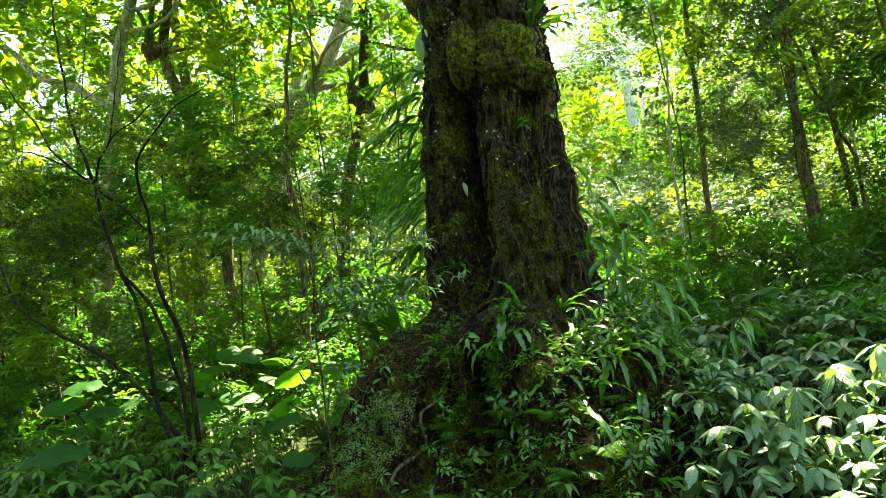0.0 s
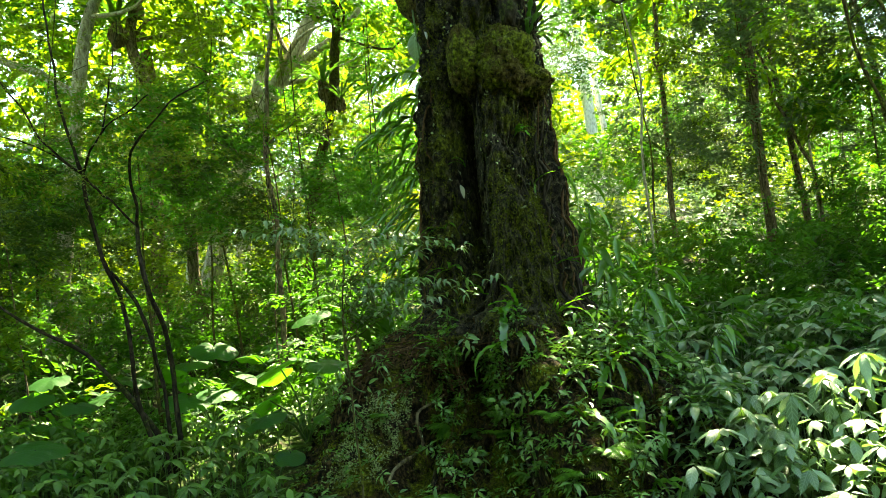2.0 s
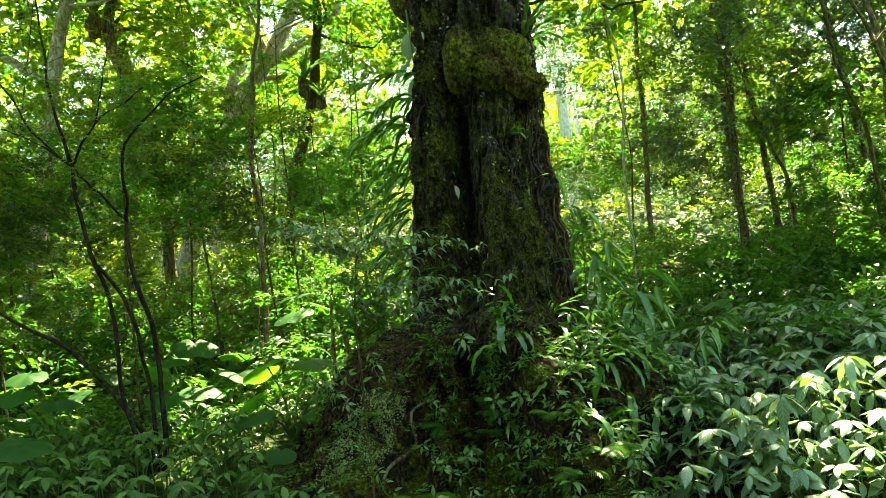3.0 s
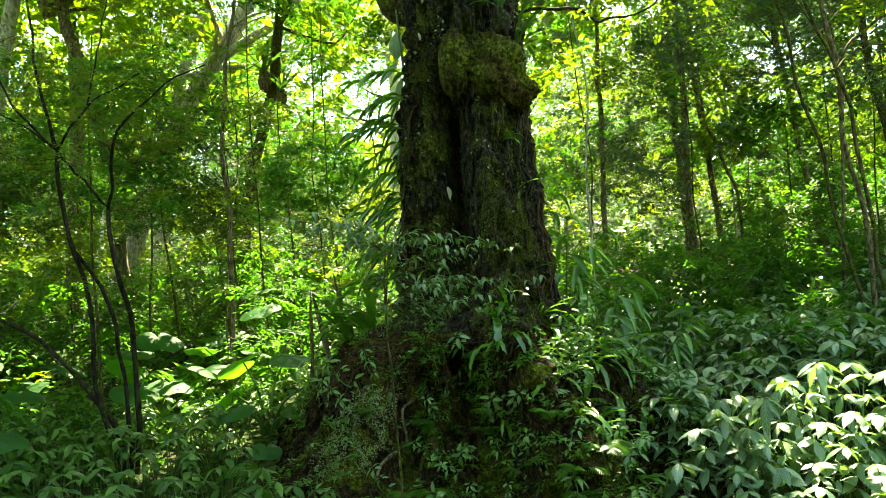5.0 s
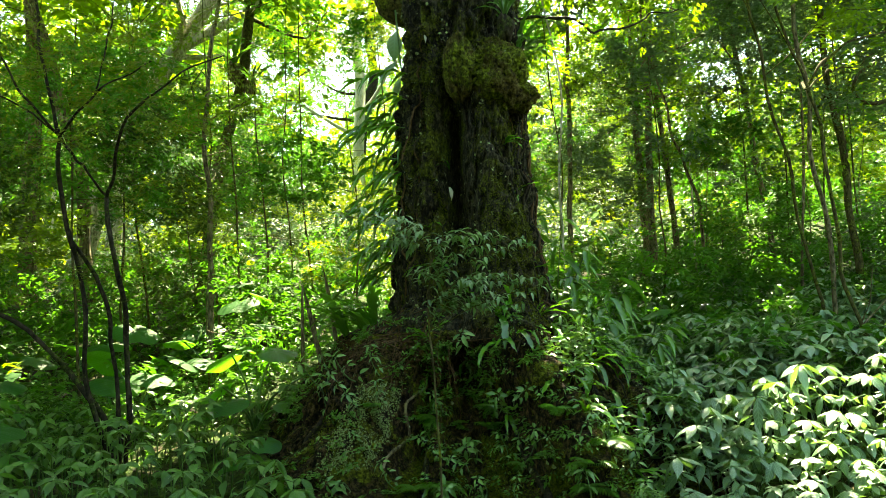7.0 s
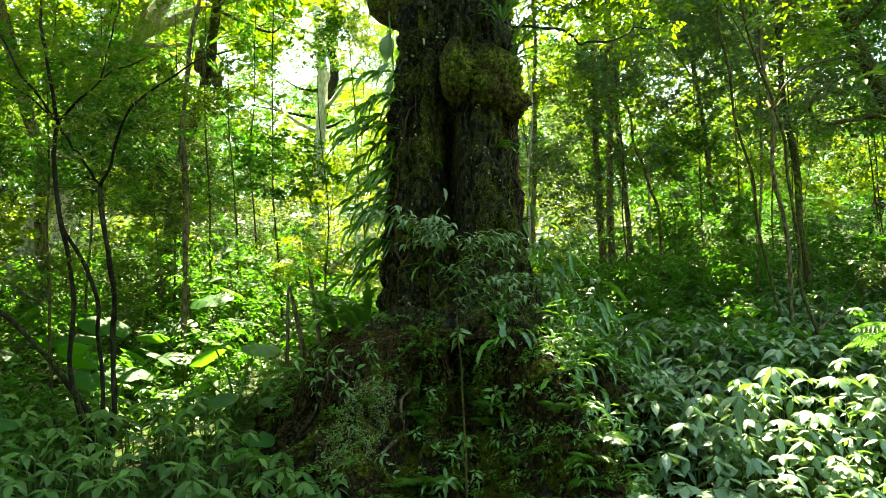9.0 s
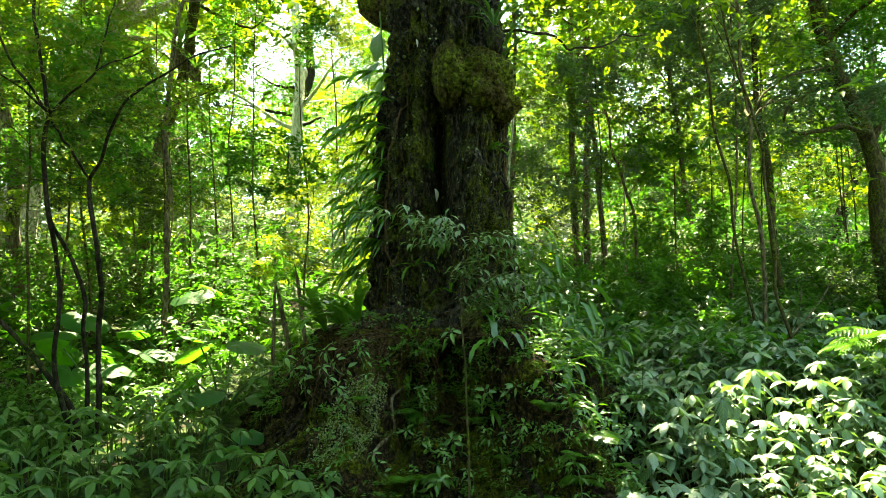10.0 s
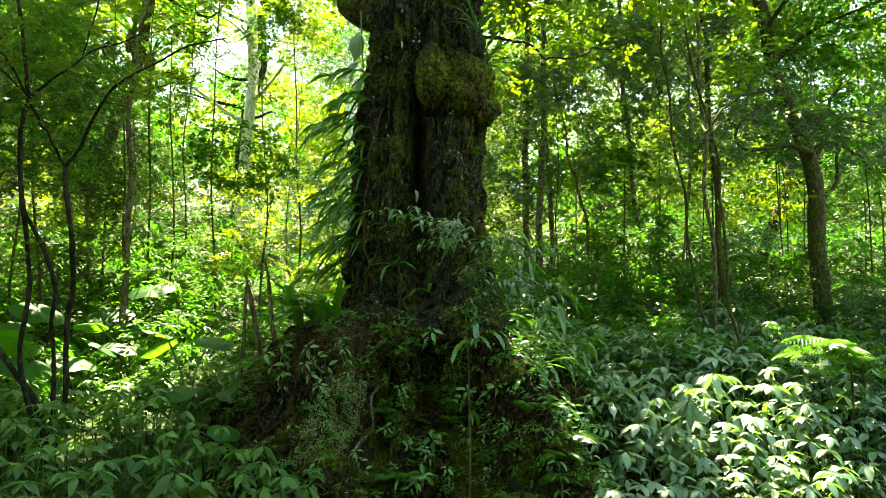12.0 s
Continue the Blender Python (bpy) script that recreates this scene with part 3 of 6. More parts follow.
part("limb", g, BARK_DARK, old_tree)
r0 = np.random.default_rng(55)
g = Geo()
cc = p[r0.integers(10, 26, 30)] + r0.normal(0, 0.25, (30, 3)) + np.array([0, 0, 0.15])
sprays(g, cc, 26, 0.3, 0.15, 0.075, 0.45, r0)
cc = np.stack([r0.normal(0, 2.6, 140), r0.normal(2.0, 2.0, 140), r0.uniform(7.5, 12.5, 140)], 1)
sprays(g, cc, 46, 0.9, 0.2, 0.2, 0.5, r0, roof=np.array([TREE_X, TREE_Y, 0]))
part("crown", g, LEAF_CANOPY, old_tree)


# ---- background trees ----
def forest_tree(name, label, path, r_base, r_top, bark, leaf, crown_low, crown_r, n_clump, per, leaf_len, seed, limbs=5, spray_r=0.5, leaf_w=0.45, shape=SMALL, masses=0, tilt=0.35):
    """Slender or stout forest tree: tapered trunk, limbs and a loose crown of leafy sprays."""
    r0 = np.random.default_rng(seed)
    path = np.asarray(path, float)
    base = path[0].copy()
    base[2] = float(ground_z(base[0], base[1])) - 0.05
    t = thing(name, tuple(base), label, "tree", "forest trees")
    pts = np.vstack([[(0, 0, 0)], path - base]) if path[0][2] > base[2] + 0.1 else path - base
    n = max(14, int(len(pts) * 4))
    q = lerp_path(pts, n, 0.06 if r_base > 0.05 else 0.07, seed)
    rad = np.linspace(r_base, r_top, n)
    rad[:2] *= (1.35, 1.12)
    g = Geo()
    g.tube(q, rad, 9 if r_base > 0.08 else 6, 0.07, seed)
    part("trunk", g, bark, t)
    height = q[-1][2]
    cents = []
    for k in range(limbs):
        s = r0.uniform(crown_low, 0.98)
        i = int(s * (n - 1))
        a = r0.uniform(0, 2 * np.pi)
        ln = crown_r * r0.uniform(0.5, 1.1)
        tip = q[i] + np.array([np.cos(a) * ln, np.sin(a) * ln, r0.uniform(0.0, 0.7) * ln])
        mid = (q[i] + tip) / 2 + r0.normal(0, 0.12 * ln, 3)
        lp = lerp_path([q[i], mid, tip], 8, 0.03 * ln, seed + k)
        g = Geo()
        lr = max(0.008, rad[i] * 0.42)
        g.tube(lp, np.linspace(lr, lr * 0.25, 8), 5, 0.08, k)
        part("limb", g, bark, t)
        cents.append(lp[r0.integers(2, 8, 1 + n_clump // max(1, limbs) // 2)])
    rest = n_clump - sum(len(c) for c in cents)
    if rest > 0:
        i = (r0.uniform(crown_low, 1.0, rest) * (n - 1)).astype(int)
        a, rr = r0.uniform(0, 2 * np.pi, rest), crown_r * np.sqrt(r0.uniform(0.02, 1, rest))
        cents.append(q[i] + np.stack([np.cos(a) * rr, np.sin(a) * rr, r0.normal(0, 0.4, rest)], 1))
    if masses:
        # foliage gathered in rounded masses with gaps between
        mi = (r0.uniform(crown_low, 1.0, masses) * (n - 1)).astype(int)
        ma, mr = r0.uniform(0, 2 * np.pi, masses), crown_r * np.sqrt(r0.uniform(0.0, 0.8, masses))
        mid = q[mi] + np.stack([np.cos(ma) * mr, np.sin(ma) * mr, np.zeros(masses)], 1)
        who = r0.integers(0, masses, n_clump)
        cents = [mid[who] + r0.normal(0, 1, (n_clump, 3)) * np.array((0.4, 0.4, 0.22)) * crown_r * 0.7]
    cents = np.concatenate(cents)
    cents += r0.normal(0, 0.15, cents.shape)
    g = Geo()
    sprays(g, cents, per, spray_r, 0.16, leaf_len, leaf_w, r0, tilt, shape, base)
    part("crown", g, leaf, t)
    return t


TALL = [
    # path, base radius, top radius, bark, seed, label
    ([(-6.8, 13.8, 1.9), (-6.67, 13.8, 2.56), (-6.32, 13.8, 5.39), (-5.95, 13.8, 7.65), (-5.5, 13.8, 9.2), (-5.2, 13.9, 12)], 0.17, 0.09, BARK_PALE, "forest tree with patchy pale lichen bark"),
    ([(-4.2, 14.6, 1.9), (-4.4, 14.5, 5.0), (-4.94, 14.5, 7.3), (-5.35, 14.5, 8.2), (-5.0, 14.5, 9.4), (-4.8, 14.5, 12)], 0.12, 0.1, BARK_BROWN, "crooked brown forest tree carrying a nest fern"),
    ([(-6.2, 18, 2.6), (-6.19, 18, 3.78), (-5.95, 18, 6.95), (-5.97, 18, 8.92), (-6.1, 18, 13)], 0.2, 0.1, BARK_BROWN, "brown forest tree with mossy trunk"),
    ([(-5.6, 20, 3), (-5.3, 20, 3.95), (-4.55, 20, 6.43), (-3.01, 20, 9.2), (-1.87, 20, 11.08), (-1.0, 20, 14)], 0.3, 0.16, BARK_PALE, "leaning stout forest tree with mossy brown bark"),
    ([(-2.5, 16, 2.0), (-2.4, 16, 2.4), (-2.2, 16, 3.7), (-1.9, 16.1, 5.5), (-1.33, 16.5, 7.4), (-1.1, 16.8, 9.5), (-0.9, 16.8, 13)], 0.15, 0.09, BARK_OLIVE, "dark leaning forest tree carrying nest ferns"),
    ([(8.95, 30.5, 5.0), (8.88, 30.5, 8.16), (8.85, 30.5, 12.24), (8.75, 30.5, 14.6), (8.5, 30.5, 19)], 0.27, 0.2, BARK_WHITE, "pale whitish forest tree trunk in sunlight"),
    ([(9.7, 30.8, 5.0), (9.62, 30.8, 8.6), (9.5, 30.8, 11.2), (9.1, 30.8, 17)], 0.16, 0.1, BARK_WHITE, "pale whitish forest tree trunk in sunlight"),
    ([(5.1, 14, 2.0), (5.15, 14, 2.6), (5.36, 14, 5.82), (5.51, 14, 7.22), (5.6, 14, 11)], 0.06, 0.035, BARK_BROWN, "slender brown forest tree"),
    ([(6.98, 13.7, 2.1), (7.01, 13.7, 2.5), (7.08, 13.7, 4.32), (7.19, 13.7, 6.25), (7.4, 13.7, 10)], 0.09, 0.05, BARK_BROWN, "slender brown forest tree"),
    ([(7.1, 12, 2.0), (7.08, 12, 2.69), (6.94, 12, 4.07), (6.63, 12, 4.92), (6.2, 12, 6.6)], 0.04, 0.02, BARK_BROWN, "thin curved forest sapling"),
    ([(9.65, 13, 1.9), (9.59, 13, 2.14), (9.19, 13, 6.22), (9.06, 13, 7.59), (8.9, 13, 11)], 0.07, 0.045, BARK_BROWN, "slender brown forest tree"),
    ([(5.75, 7.9, 1.1), (5.66, 7.9, 2.54), (5.57, 7.9, 3.18), (5.27, 7.9, 4.24), (5.16, 7.9, 5.3), (5.0, 7.9, 7.5), (4.8, 7.9, 9.5)], 0.024, 0.018, BARK_OLIVE, "thin leaning olive brown young tree"),
    ([(5.76, 7.6, 1.0), (5.71, 7.6, 2.66), (5.67, 7.6, 3.54), (5.59, 7.6, 4.74), (5.5, 7.6, 5.88), (5.3, 7.6, 9.5)], 0.034, 0.026, BARK_BROWN, "straight brown forest tree"),
    ([(5.44, 7.0, 0.8), (5.42, 7.0, 1.21), (5.26, 7.0, 2.15), (5.28, 7.0, 2.66), (5.31, 7.0, 3.63), (5.03, 7.0, 4.21), (4.85, 7.1, 5.2), (4.7, 7.2, 7.5)], 0.028, 0.014, BARK_OLIVE, "dark crooked young tree with a mossy foot"),
    ([(9.6, 8.5, 1.1), (9.54, 8.5, 2.98), (9.49, 8.5, 4.57), (8.97, 8.5, 5.36), (8.41, 8.5, 6.34), (8.1, 8.5, 8.5)], 0.17, 0.1, BARK_OLIVE, "stout dark forest tree with twisted limbs"),
    ([(8.2, 9.5, 1.5), (8.05, 9.5, 3.32), (8.12, 9.5, 4.08), (8.04, 9.5, 4.72), (7.9, 9.5, 8.5)], 0.07, 0.05, BARK_OLIVE, "dark rough forest tree stem"),
    ([(20.2, 18, 3.3), (20.47, 18, 3.81), (21.94, 18, 6.27), (22.77, 18, 8.35), (23.5, 18, 11)], 0.22, 0.14, BARK_DARK, "dark leaning forest tree"),
    ([(8.25, 16, 2.5), (8.28, 16, 3.71), (8.33, 16, 6.81), (8.4, 16, 11)], 0.1, 0.06, BARK_BROWN, "slender brown forest tree"),
    ([(9.15, 16, 2.5), (9.13, 16, 3.75), (9.08, 16, 6.1), (9.0, 16, 10)], 0.08, 0.05, BARK_BROWN, "slender brown forest tree"),
    ([(-2.1, 10.4, 1.0), (-2.08, 10.4, 1.48), (-2.05, 10.4, 3.41), (-2.01, 10.4, 4.79), (-1.88, 10.4, 5.83), (-1.8, 10.5, 8)], 0.045, 0.025, BARK_BROWN, "slender brown forest sapling"),
    ([(-5.1, 22.5, 3.4), (-4.85, 22.5, 6.0), (-4.65, 22.5, 7.56), (-4.17, 22.5, 9.81), (-3.46, 22.5, 11.61), (-2.9, 22.5, 13.5)], 0.24, 0.13, BARK_PALE, "tall pale forest tree with patches of moss"),
    ([(-6.75, 22.5, 3.4), (-6.59, 22.5, 5.05), (-6.28, 22.5, 6.83), (-6.1, 22.5, 10)], 0.065, 0.045, BARK_WHITE, "thin pale forest tree pole"),
    ([(2.5, 24.4, 3.7), (2.6, 24.4, 7.0), (2.95, 24.4, 9.18), (3.34, 24.4, 10.03), (3.24, 24.4, 11.31), (3.5, 24.4, 14)], 0.2, 0.15, BARK_DARK, "dark crooked forest tree against the bright sky"),
    ([(1.8, 21, 3.0), (1.95, 21, 5.6), (2.1, 21, 8.2), (2.0, 21, 12)], 0.2, 0.14, BARK_WHITE, "pale whitish forest tree trunk in sunlight"),
]
for k, (path, rb, rt, bark, label) in enumerate(TALL):
    forest_tree("forest_tree", label, path, rb, rt, bark, LEAF_CANOPY if k % 2 else LEAF_UNDER, 0.45, 1.8 if rb < 0.12 else 2.6, 60 if rb < 0.12 else 90, 34, 0.12, 300 + k, limbs=7 if rb > 0.15 else 5, spray_r=0.55)

# crooked limbs of the stout dark tree
stout = [o for o in scene.objects if o.name.startswith("forest_tree") and o.get("label", "").startswith("stout dark")][0]
for k, pts in enumerate([[(9.46, 8.5, 4.5), (9.05, 8.2, 4.57), (8.51, 8.2, 4.72), (8.04, 8.2, 4.52), (7.45, 8.2, 4.41), (7.04, 8.2, 4.65), (7.2, 8.2, 4.91), (7.79, 8.2, 5.23)], [(9.5, 8.5, 4.67), (10.3, 8.5, 4.98), (10.82, 8.5, 4.81), (11.45, 8.5, 4.53)],
                         [(9.2, 8.5, 5.0), (10.16, 8.5, 5.52), (10.38, 8.5, 5.99), (10.78, 8.5, 6.39)], [(9.52, 8.5, 3.7), (9.75, 8.3, 3.9), (9.98, 8.3, 4.3), (9.9, 8.3, 4.9)]]):
    g = Geo()
    q = lerp_path(pts, 28, 0.05, 80 + k) - np.array(stout.location)
    g.tube(q, np.linspace(0.05, 0.018, 28), 8, 0.08, k)
    part("limb", g, BARK_OLIVE, stout)

# bare arching limbs of trees on the right
for start, pts, ra in (("straight brown", [(5.6, 7.6, 4.5), (5.3, 7.2, 4.28), (5.58, 7.2, 4.62), (5.85, 7.2, 4.8), (6.29, 7.2, 4.99), (7.02, 7.2, 5.18)], 0.035), ("dark crooked young", [(5.05, 7.0, 4.2), (5.4, 7.0, 4.5), (5.9, 7.1, 4.55), (6.3, 7.1, 4.75)], 0.022)):
    owner = [o for o in scene.objects if o.name.startswith("forest_tree") and o.get("label", "").startswith(start)][0]
    g = Geo()
    g.tube(lerp_path(pts, 24, 0.06, len(pts)) - np.array(owner.location), np.linspace(ra * 0.6, ra * 0.3, 24), 7, 0.08)
    part("limb", g, BARK_OLIVE, owner)
t = thing("dead_branch", (4.6, 7.0, float(ground_z(4.6, 7.0)) - 0.03), "bare thin branch leaning out of the bushes", "dead wood")
g = Geo()
g.tube(lerp_path([(0, 0, 0), (0.31, 0, 0.35), (0.87, 0, 0.72), (1.52, 0.05, 1.15), (1.9, 0.1, 1.5)], 14, 0.03, 4), np.linspace(0.02, 0.006, 14), 6, 0.1)
part("stem", g, BARK_BROWN, t)
g = Geo()
g.tube(lerp_path([(0.87, 0, 0.72), (1.0, -0.1, 1.05), (1.05, -0.1, 1.4)], 8, 0.02, 5), np.linspace(0.01, 0.004, 8), 5, 0.1)
part("twig", g, BARK_BROWN, t)

# limbs that fork from trees on the left
for start, pts, ra in (("leaning stout", [(-3.01, 20, 9.2), (-2.2, 20, 9.75), (-1.49, 20, 10.17), (-0.55, 20, 11.06)], 0.15), ("forest tree with patchy", [(-6.07, 13.8, 6.96), (-6.82, 13.8, 7.48), (-7.42, 13.8, 7.75), (-8.2, 13.9, 8.6)], 0.09),
                       ("forest tree with patchy", [(-5.6, 13.8, 8.9), (-5.0, 13.7, 8.95), (-4.5, 13.7, 9.5)], 0.05)):
    owner = [o for o in scene.objects if o.name.startswith("forest_tree") and o.get("label", "").startswith(start)][0]
    g = Geo()
    g.tube(lerp_path(pts, 14, 0.05, len(pts)) - np.array(owner.location), np.linspace(ra, ra * 0.6, 14), 8, 0.08)
    part("limb", g, BARK_PALE, owner)

# understorey saplings fill the middle distance
for k in range(12):
    r0 = np.random.default_rng(900 + k)
    az = radians(r0.uniform(-58, 34))
    dist = r0.uniform(9.5, 20)
    x, y = -1.5 * (k % 2) - math.sin(az) * dist, math.cos(az) * dist
    z = float(ground_z(x, y))
    h = r0.uniform(3.0, 7.5)
    lean = r0.normal(0, 0.35, 2)
    path = [(x, y, z), (x + lean[0] * 0.3, y, z + h * 0.4), (x + lean[0], y + lean[1], z + h)]
    forest_tree("sapling", "slender understorey sapling with loose leafy sprays", path, r0.uniform(0.010, 0.02), 0.005, BARK_BROWN, (LEAF_UNDER, LEAF_DARK, LEAF_CANOPY, LEAF_UNDER)[k % 4], 0.15, r0.uniform(0.8, 1.5), int(r0.integers(30, 60)), 36, float(r0.uniform(0.06, 0.11)), 1000 + k, limbs=4, spray_r=0.42)

# bare young poles with their leaves high up
for k in range(6):
    r0 = np.random.default_rng(2100 + k)
    az = radians(-56 + 7.5 * k + r0.normal(0, 2.5))
    dist = r0.uniform(12, 19)
    x, y = -1.5 - math.sin(az) * dist, math.cos(az) * dist
    z = float(ground_z(x, y))
    b1, b2 = r0.normal(0, 0.25, 2)
    path = [(x, y, z), (x + b1 * 0.5, y, z + 2.6), (x + b1, y, z + 5), (x + b1 + b2, y, z + 9)]
    forest_tree("pole_tree", "thin bare pole of a young forest tree", path, r0.uniform(0.018, 0.04), 0.012, (BARK_PALE, BARK_PALE, BARK_BROWN)[k % 3], LEAF_CANOPY, 0.72, 1.0, 22, 40, 0.1, 2200 + k, limbs=3, spray_r=0.5)

# shaded young trees with dense fine crowns
for k, (x, y, h, cr, low, leaf) in enumerate([(-5.9, 11.4, 6.5, 1.7, 0.3, LEAF_DARK), (-3.4, 11.8, 6.0, 1.5, 0.42, LEAF_DARK), (-6.6, 9.6, 5.0, 1.4, 0.25, LEAF_UNDER),
                                             (-2.2, 13.2, 6.2, 1.5, 0.45, LEAF_DARK), (9.3, 12.2, 7.0, 1.6, 0.45, LEAF_GREY), (11.8, 10.8, 7.0, 1.7, 0.4, LEAF_DARK), (4.3, 12.6, 6.5, 1.4, 0.5, LEAF_GREY), (-1.3, 12.4, 5.0, 1.3, 0.35, LEAF_UNDER), (0.3, 13.0, 5.0, 1.3, 0.3, LEAF_LIME), (-0.6, 15.0, 6.5, 1.5, 0.4, LEAF_LIME), (-7.6, 12.2, 4.6, 1.7, 0.15, LEAF_DARK), (-8.6, 14.5, 5.0, 1.9, 0.15, LEAF_DARK), (-5.2, 14.4, 6.5, 1.7, 0.2, LEAF_DARK),
                                             (5.7, 11.5, 5.3, 1.1, 0.5, LEAF_GREY), (-2.0, 11.0, 4.6, 1.0, 0.5, LEAF_DARK), (-0.4, 13.0, 6.2, 1.0, 0.6, LEAF_UNDER), (-3.5, 9.4, 5.0, 1.1, 0.5, LEAF_UNDER), (-1.6, 11.5, 6.3, 1.1, 0.6, LEAF_UNDER), (-3.0, 12.0, 6.8, 1.3, 0.6, LEAF_CANOPY), (1.4, 14.0, 7.2, 1.0, 0.65, LEAF_LIME),
                                             (-7.2, 16.5, 7.5, 2.0, 0.15, LEAF_UNDER), (12.8, 14.0, 8.0, 1.9, 0.4, LEAF_DARK), (15.0, 12.5, 10.0, 2.2, 0.7, LEAF_UNDER), (17.0, 14.5, 11.0, 2.4, 0.7, LEAF_DARK), (13.4, 9.8, 8.5, 1.9, 0.72, LEAF_GREY), (11.2, 12.2, 9.5, 1.8, 0.65, LEAF_DARK), (9.4, 10.6, 8.5, 1.7, 0.6, LEAF_GREY), (8.8, 12.8, 9.0, 1.8, 0.6, LEAF_GREY), (10.6, 12.6, 8.5, 1.8, 0.5, LEAF_GREY), (13.5, 12.0, 9.0, 2.0, 0.6, LEAF_DARK), (16.0, 11.0, 9.5, 2.2, 0.6, LEAF_UNDER), (18.5, 13.0, 10.5, 2.4, 0.7, LEAF_UNDER)]):
    r0 = np.random.default_rng(1500 + k)
    z = float(ground_z(x, y))
    path = [(x, y, z), (x + r0.normal(0, 0.15), y, z + h * 0.5), (x + r0.normal(0, 0.3), y, z + h)]
    forest_tree("sapling", "shaded young tree with dense fine dark foliage", path, 0.022, 0.007, BARK_OLIVE, leaf, low, cr, 105 if x < 4 else 70, 80 if x < 4 else 56, 0.07 if x < 4 else 0.085, 1600 + k, limbs=6, spray_r=0.33, leaf_w=0.5, shape=SPECK if x < 4 else SMALL, masses=9, tilt=0.7)

# woods up the slope, crown by crown
def woods(name, label, crowns, near, far, high, size, per_crown, per, spray_r, leaf_len, seed, leaf, low=0.0, fan=(-74, 48), shape=SMALL):
    r0 = np.random.default_rng(seed)
    az = np.radians(np.linspace(*fan, crowns) + r0.normal(0, 4, crowns))
    dist = r0.uniform(near, far, crowns)
    px, py = -1.5 - np.sin(az) * dist, np.cos(az) * dist
    hh = low + (high - low) * r0.uniform(0, 1, crowns)
    mid = np.stack([px, py, ground_z(px, py) + hh], 1)
    rad = size * r0.uniform(0.7, 1.3, crowns)
    # gaps between the crowns where pale trunks and the sky show
    deg, way = np.degrees(az), np.degrees(np.arctan2(mid[:, 0] + 2.0, mid[:, 1]))
    lift = np.degrees(np.arctan2(mid[:, 2] - 1.7, np.hypot(mid[:, 0] + 2.0, mid[:, 1])))
    bare = (np.abs(way - 11.5) < 4.5) & (lift > 9) | (np.abs(way - 35) < 2.5) & (lift > 17) & (lift < 26) | (np.abs(way + 22) < 5) & (lift > 16)
    stay = ~(bare & (dist > 14) & (r0.uniform(0, 1, crowns) > 0.45)) & ~((deg > -60) & (deg < -48) & (dist < 20) & (hh > 1.5) & (mid[:, 2] < 4.5))
    mid, rad = mid[stay], rad[stay]
    crowns = len(mid)
    n = crowns * per_crown
    d = r0.normal(0, 1, (n, 3))
    d /= np.linalg.norm(d, axis=1)[:, None]
    q = r0.uniform(0.55, 1.05, n)[:, None] * d * np.repeat(rad, per_crown)[:, None] * np.array((1.0, 1.0, 0.7))
    cent = np.repeat(mid, per_crown, axis=0) + q
    g = Geo()
    sprays(g, cent, per, spray_r, 0.2, leaf_len, 0.5, r0, 0.6, shape, np.zeros(3))
    return tagged(new(name, g.mesh(name, leaf)), label, "woods", kind="stuff")


SPECIES = ((LEAF_CANOPY, 1.0, "yellow-green"), (LEAF_UNDER, 1.15, "deep green"), (LEAF_DARK, 0.7, "fine dark green"), (LEAF_GREY, 0.7, "fine grey-green"), (LEAF_LIME, 1.3, "lime green"))
for k, (leaf, grow, tint) in enumerate(SPECIES):
    share = (1.0, 1.3, 1.3, 0.8, 0.5)[k]
    woods("near_thicket", tint + " leafy thicket of young trees on the slope", int(15 * share * (0.65 if k in (0, 4) else 1.15)), 13, 21, 3.8, 0.9, 40, 60, 0.36, 0.105 * grow, 40 + k, leaf, 0.3, ((-30, 48), (-74, 48), (-74, 48), (-74, 48), (-12, 40))[k], SPECK)
    woods("middle_woods", tint + " woods up the slope in broken light", int(26 * share), 22, 36, 9.5, 1.75, 44, 56, 0.7, 0.175 * grow, 50 + k, leaf, shape=SPECK)
    woods("far_woods", tint + " far woods in full sun", int(31 * share), 38, 60, 16, 2.8, 40, 56, 1.2, 0.33 * grow, 60 + k, leaf, shape=SPECK)
woods("shaded_thicket", "fine dark green shaded thicket beside the elephant ears", 13, 9.5, 12.5, 3.8, 0.9, 36, 70, 0.34, 0.08, 71, LEAF_DARK, 1.8, (4, 40), SPECK)
woods("shaded_thicket", "deep green shaded thicket beside the elephant ears", 7, 9, 13, 3.9, 0.9, 36, 70, 0.34, 0.08, 72, LEAF_UNDER, 2.0, (0, 36), SPECK)
woods("shaded_thicket", "fine grey-green crowns of young trees on the slope", 10, 11.5, 17, 8.5, 1.1, 40, 60, 0.42, 0.1, 73, LEAF_GREY, 3.8, (-51, -40), SPECK)
woods("shaded_thicket", "fine grey-green crowns of taller trees up the slope", 11, 13, 20, 8.0, 1.3, 44, 60, 0.45, 0.085, 76, LEAF_GREY, 3.0, (-44, -31), SPECK)
woods("shaded_thicket", "fine grey-green crowns of tall trees beyond the old tree", 9, 17, 25, 10.5, 1.4, 44, 60, 0.5, 0.1, 79, LEAF_GREY, 5.0, (-35, -17), SPECK)
woods("shaded_thicket", "fine dark green crowns of young trees beyond the old tree", 9, 15, 22, 6.5, 1.1, 44, 60, 0.42, 0.09, 80, LEAF_DARK, 1.5, (-33, -10), SPECK)
woods("shaded_thicket", "deep green shaded crowns of tall young trees", 22, 11, 17, 9.5, 1.5, 40, 60, 0.55, 0.12, 75, LEAF_UNDER, 4.6, (-74, -50), SPECK)
